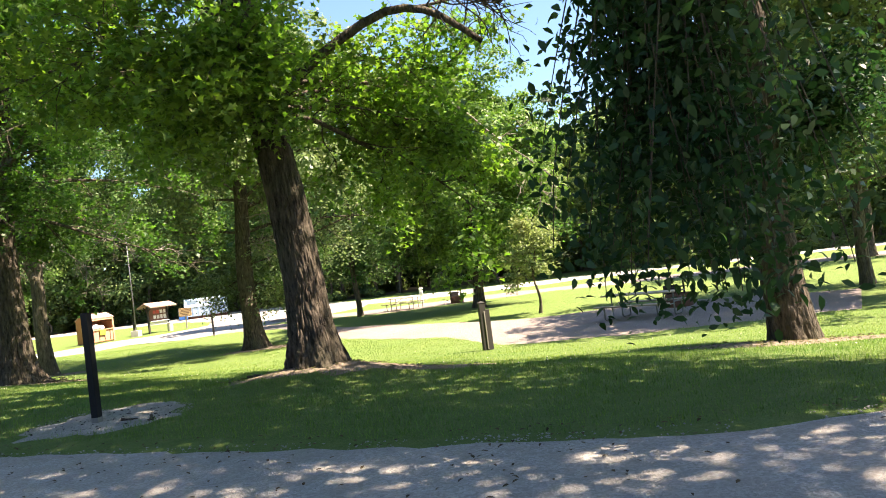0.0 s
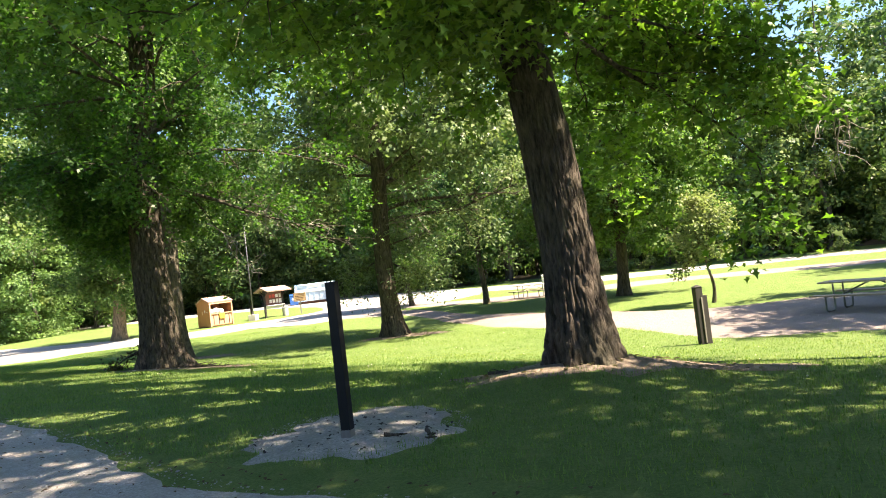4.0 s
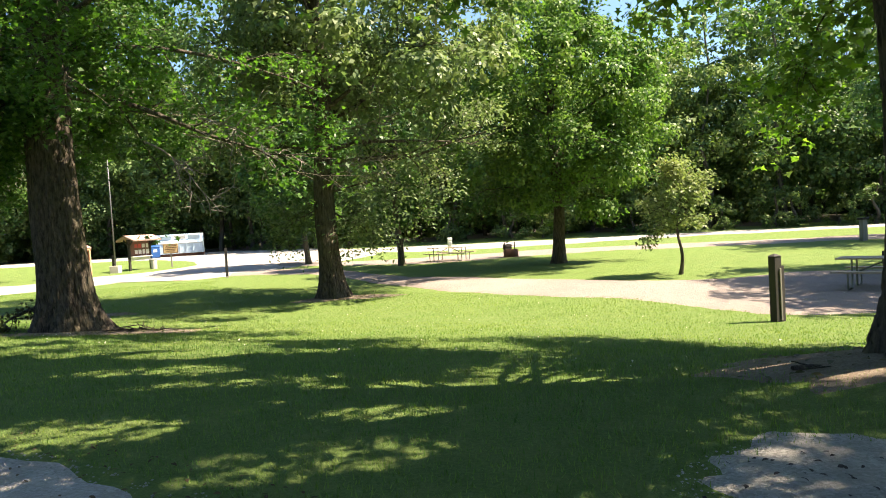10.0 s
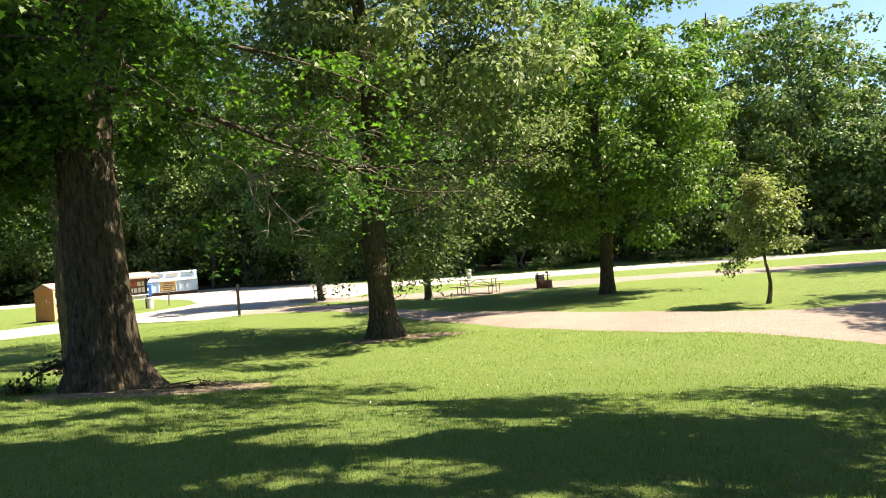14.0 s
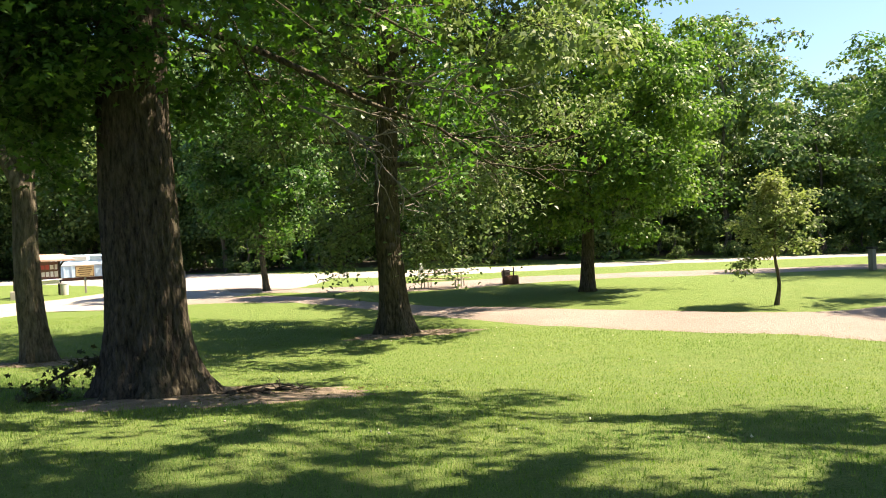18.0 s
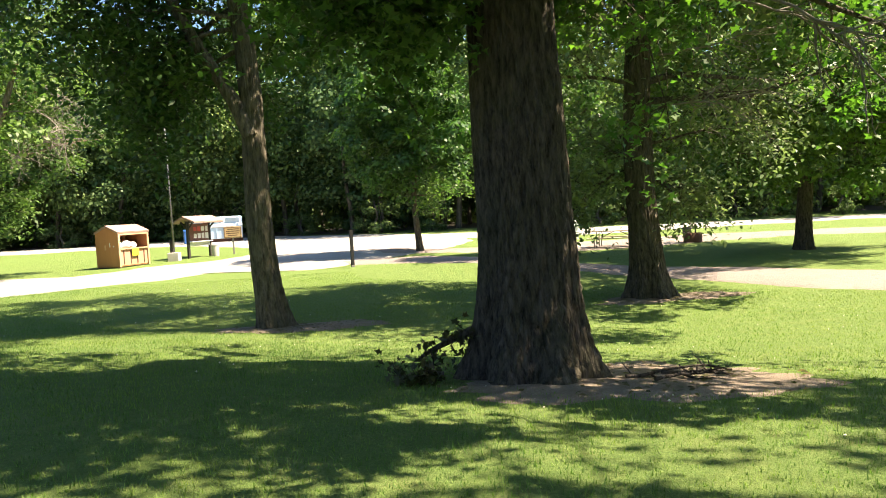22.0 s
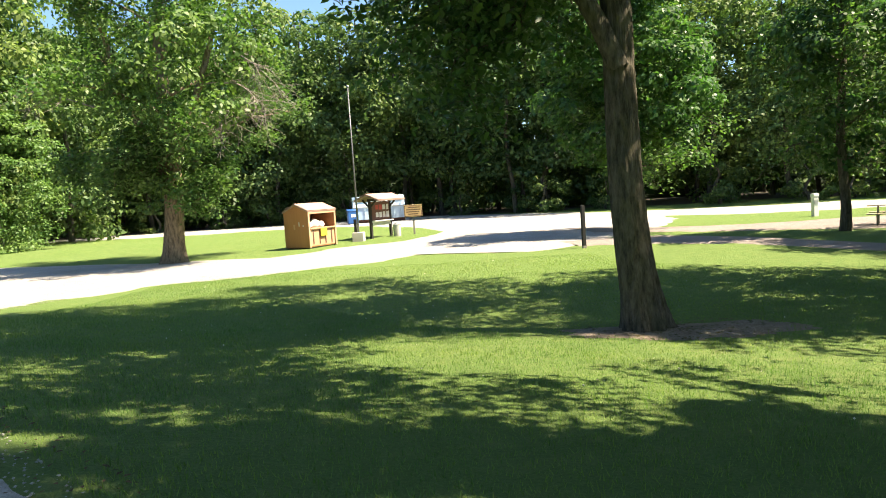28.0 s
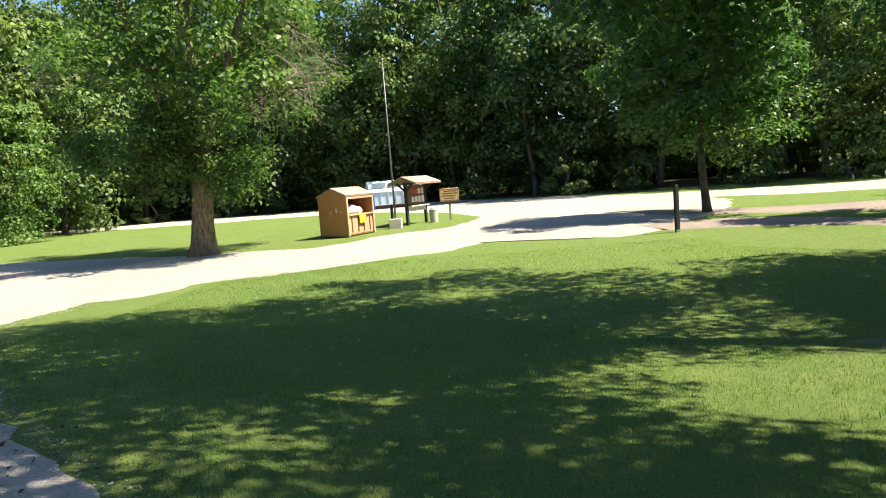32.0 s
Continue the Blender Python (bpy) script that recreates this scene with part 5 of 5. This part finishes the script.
def off_lane(x, y):
    """Distance of each place from the lane's edge, positive on the lawn side."""
    out = np.empty(len(x))
    a = EDGE_R[:-1]
    d = EDGE_R[1:] - a
    l2 = (d ** 2).sum(1)
    for i in range(0, len(x), 20000):
        p = np.stack([x[i:i + 20000], y[i:i + 20000]], 1)
        rel = p[:, None, :] - a[None]
        k = np.clip((rel * d[None]).sum(2) / l2[None], 0, 1)
        near = rel - k[..., None] * d[None]
        q = (near ** 2).sum(2)
        j = q.argmin(1)
        side = d[j, 0] * rel[np.arange(len(j)), j, 1] - d[j, 1] * rel[np.arange(len(j)), j, 0]
        out[i:i + 20000] = -np.sign(side) * np.sqrt(q[np.arange(len(j)), j])
    return -out if out[np.argmax(y)] < 0 else out


def lawn_places(rng, n, near, far, lo=-33, hi=9):
    """Places on the lawn between near and far metres from the lane."""
    x = rng.uniform(lo, hi, n * 4)
    y = rng.uniform(4, 42, n * 4)
    keep = (y > 5.0 - 0.72 * x * (x < 0) * 0.6) & (y < 12 + far + np.maximum(0, -x) * 0.9)
    x, y = x[keep], y[keep]
    d = off_lane(x, y)
    keep = (d > near) & (d < far)
    for cx, cy, rx, ry in BARE:
        keep &= ((x - cx) / rx) ** 2 + ((y - cy) / ry) ** 2 > rng.uniform(0.55, 1.25, len(x))
    x, y = x[keep][:n], y[keep][:n]
    return x, y


def blades(name, rng, x, y, length, width, label):
    n = len(x)
    z = ground_z(x, y) - 0.004
    yaw = rng.uniform(0, 2 * np.pi, n)
    L = length * rng.uniform(0.5, 1.4, n) * (0.8 + 0.5 * np.array([noise.noise(Vector((a * 0.9, b * 0.9, 3.0))) for a, b in zip(x, y)]))
    lean = rng.uniform(0.15, 0.9, n)
    hx, hy = np.cos(yaw), np.sin(yaw)
    base = np.stack([x, y, z], 1)
    side = np.stack([-hy, hx, np.zeros(n)], 1) * (width * rng.uniform(0.6, 1.3, n))[:, None]
    tip = base + np.stack([hx * np.sin(lean) * L, hy * np.sin(lean) * L, np.cos(lean) * L], 1)
    v = np.stack([base - side, base + side, tip], 1).reshape(-1, 3)
    f = np.arange(3 * n, dtype=np.int32).reshape(n, 3)
    ob = new(name, mesh_from(name, v, f, M_BLADE))
    return tagged(ob, label, "grass", kind="stuff")


rg = np.random.default_rng(12)
X, Y = lawn_places(rg, 300000, -0.12, 7.0)
blades("lawn_grass", rg, X, Y, 0.056, 0.0040, "short mown green grass blades beside the lane")
X, Y = lawn_places(rg, 130000, 7.0, 17.0)
blades("lawn_grass", rg, X, Y, 0.046, 0.007, "short mown green grass blades on the open lawn")


def scatter(name, rng, pts, size, mat, label, category, flat=0.55):
    """Many small stones or bits in one mesh."""
    o = np.array([(1, 0, 0), (0, 1, 0), (-1, 0, 0), (0, -1, 0), (0, 0, 1), (0, 0, -1)], float)
    fo = np.array([(0, 1, 4), (1, 2, 4), (2, 3, 4), (3, 0, 4), (1, 0, 5), (2, 1, 5), (3, 2, 5), (0, 3, 5)])
    n = len(pts)
    v = np.repeat(o[None], n, 0) * rng.uniform(0.6, 1.3, (n, 6, 1)) * np.array([1, 1, flat])
    a = rng.uniform(0, 6.28, n)
    c, s = np.cos(a)[:, None], np.sin(a)[:, None]
    v = np.stack([v[..., 0] * c - v[..., 1] * s, v[..., 0] * s + v[..., 1] * c, v[..., 2]], -1)
    v = v * (size * rng.uniform(0.5, 1.5, n) ** 1.5)[:, None, None] + pts[:, None, :]
    f = (fo[None] + (np.arange(n) * 6)[:, None, None]).reshape(-1, 3)
    ob = new(name, mesh_from(name, v.reshape(-1, 3), f, mat))
    return tagged(ob, label, category, kind="stuff")


def ground_points(x, y, lift):
    return np.stack([x, y, ground_z(x, y) + lift], 1)


SIDE = 1.0
i = rg.integers(0, len(EDGE_R) - 1, 26000)
off = np.abs(rg.normal(0, 1, 26000)) ** 1.3 * 1.4 + 0.12
tang = EDGE_R[i + 1] - EDGE_R[i]
tang /= np.linalg.norm(tang, axis=1)[:, None] + 1e-9
px = EDGE_R[i] + tang * rg.uniform(0, 0.5, 26000)[:, None] + np.stack([tang[:, 1], -tang[:, 0]], 1) * off[:, None] * -SIDE
keep = (px[:, 0] > -36) & (px[:, 0] < 12)
px = px[keep]
scatter("gravel_stones", rg, ground_points(px[:, 0], px[:, 1], 0.016), 0.008, M_STONE, "loose pale limestone chips along the lane edge", "gravel")
a, d = rg.uniform(0, 6.28, 2200), np.sqrt(rg.uniform(0, 1, 2200))
x, y = -5.45 + 1.0 * d * np.cos(a), 8.5 + 0.86 * d * np.sin(a)
scatter("gravel_stones", rg, ground_points(x, y, 0.014), 0.006, M_STONE, "crushed pale stone round the black post", "gravel")
a, d = rg.uniform(0, 6.28, 130), np.sqrt(rg.uniform(0, 1, 130))
bark = new("bark_bits", leaf_mesh("bark_bits", rg, ground_points(-5.45 + 0.95 * d * np.cos(a), 8.4 + 0.78 * d * np.sin(a), 0.034), 0.045, M_ASH, "oval", 0.0, 0.35))
tagged(bark, "small dark scraps of bark on the crushed stone", "bark bits", kind="stuff")
k = rg.integers(0, len(EDGE_R) - 1, 5200)
off = rg.uniform(0.0, 1.0, 5200) ** 1.8 * 3.0 - 0.1
tang = EDGE_R[k + 1] - EDGE_R[k]
tang /= np.linalg.norm(tang, axis=1)[:, None] + 1e-9
px = EDGE_R[k] + tang * rg.uniform(0, 0.5, 5200)[:, None] - np.stack([tang[:, 1], -tang[:, 0]], 1) * off[:, None]
px = px[(px[:, 0] > -36) & (px[:, 0] < 12)]
lit = new("lane_litter", leaf_mesh("lane_litter", rg, ground_points(px[:, 0], px[:, 1], 0.03), 0.045, M_LITTER, "oval", 0.0, 0.2))
tagged(lit, "small brown dry leaves and bark bits on the gravel", "leaf litter", kind="stuff")
X, Y = lawn_places(rg, 700, 3.0, 17.0)
scatter("clover_heads", rg, ground_points(X, Y, 0.045), 0.008, grained("clover_white", (0.62, 0.60, 0.48), (0.78, 0.75, 0.60), 40, 0.8, 0.1), "tiny white clover heads in the lawn", "clover", 1.0)
bits = []
for cx, cy, rx, ry in BARE[1:]:
    a, d = rg.uniform(0, 6.28, 260), rg.uniform(0, 1.15, 260)
    bits.append(ground_points(cx + rx * d * np.cos(a), cy + ry * d * np.sin(a), 0.035))
bits = np.concatenate(bits)
lit = new("leaf_litter_bits", leaf_mesh("leaf_litter_bits", rg, bits, 0.09, M_LEAF_DRY, "oval", 0.0, 0.25))
tagged(lit, "dry brown leaves on the bare earth under trees", "leaf litter", kind="stuff")


# fallen leafy branch against the maple, sticks on the bare earth
def fallen_branch(at, start, way, length, r, leaves, seed, label):
    rng = np.random.default_rng(seed)
    ob = thing("fallen_branch", pose(at[0], at[1], gz(*at)), label, "fallen branch")
    main = wander(rng, start, way, length, 8, 0.10, -0.03)
    main[:, 2] = np.maximum(main[:, 2], 0.03)
    part("stem", mesh_from("stem", *tube(main, r * np.linspace(1, 0.3, len(main)), 9), M_BARK, True), M_BARK, ob)
    tips = []
    for i in range(8):
        k = int(rng.integers(1, len(main) - 1))
        s = wander(rng, main[k], main[k + 1] - main[k] + rng.normal(0, 0.25, 3), length * rng.uniform(0.2, 0.45), 5, 0.25, -0.02)
        s[:, 2] = np.maximum(s[:, 2], 0.02)
        s[:, 2] = 0.02 + 0.45 * (s[:, 2] - 0.02) if not leaves else s[:, 2]
        part("twig", mesh_from("twig", *tube(s, 0.012 * np.linspace(1, 0.4, len(s)), 5), M_BARK, True), M_BARK, ob)
        tips.extend(s[2:])
    if leaves:
        p = leaves_round(rng, tips, leaves, 0.09, 0.8)
        p[:, 2] = np.maximum(p[:, 2], 0.02)
        part("foliage", leaf_mesh("foliage", rng, p, 0.09, M_LEAF_DRY, "lobed", 0.5, 1.0), M_LEAF_DRY, ob, "wilted dark leaves")


fallen_branch((-16.15, 20.55), (0.2, 0.1, 0.5), (-0.9, -0.2, -0.25), 0.65, 0.05, 3, 71, "broken leafy branch fallen against a trunk")
fallen_branch((-16.5, 20.3), (0.2, 0.0, 0.10), (-1.0, 0.3, 0.05), 0.5, 0.02, 4, 72, "heap of wilted leafy twigs on the ground")
for k, (p, w, L) in enumerate((((-14.4, 20.3), (1, 0.1, 0), 1.1), ((-13.9, 20.6), (1, -0.3, 0.03), 0.8), ((-14.2, 20.0), (0.8, 0.3, 0), 0.9), ((-4.6, 11.0), (1, 0.2, 0), 0.7), ((-5.1, 8.05), (1, 0.5, 0), 0.22), ((-4.75, 8.1), (0.5, -1, 0), 0.18))):
    fallen_branch(p, (0, 0, 0.05), w, L, 0.02, 0, 80 + k, "bare dead stick lying on the earth")


def parking_timber(at, turn, L):
    ob = thing("parking_timber", pose(at[0], at[1], gz(*at) + 0.02, 0, 0, turn), "low grey timber stop along the gravel", "parking stop")
    part("beam", boxes(((L, 0.18, 0.16), (0, 0, 0.12)), bevel=0.02), M_GREYWOOD, ob)
    for x in (-L * 0.4, L * 0.4):
        part("block", boxes(((0.2, 0.24, 0.08), (x, 0, 0.03))), M_GREYWOOD, ob)


parking_timber((-27.4, 76.0), 6, 3.4)
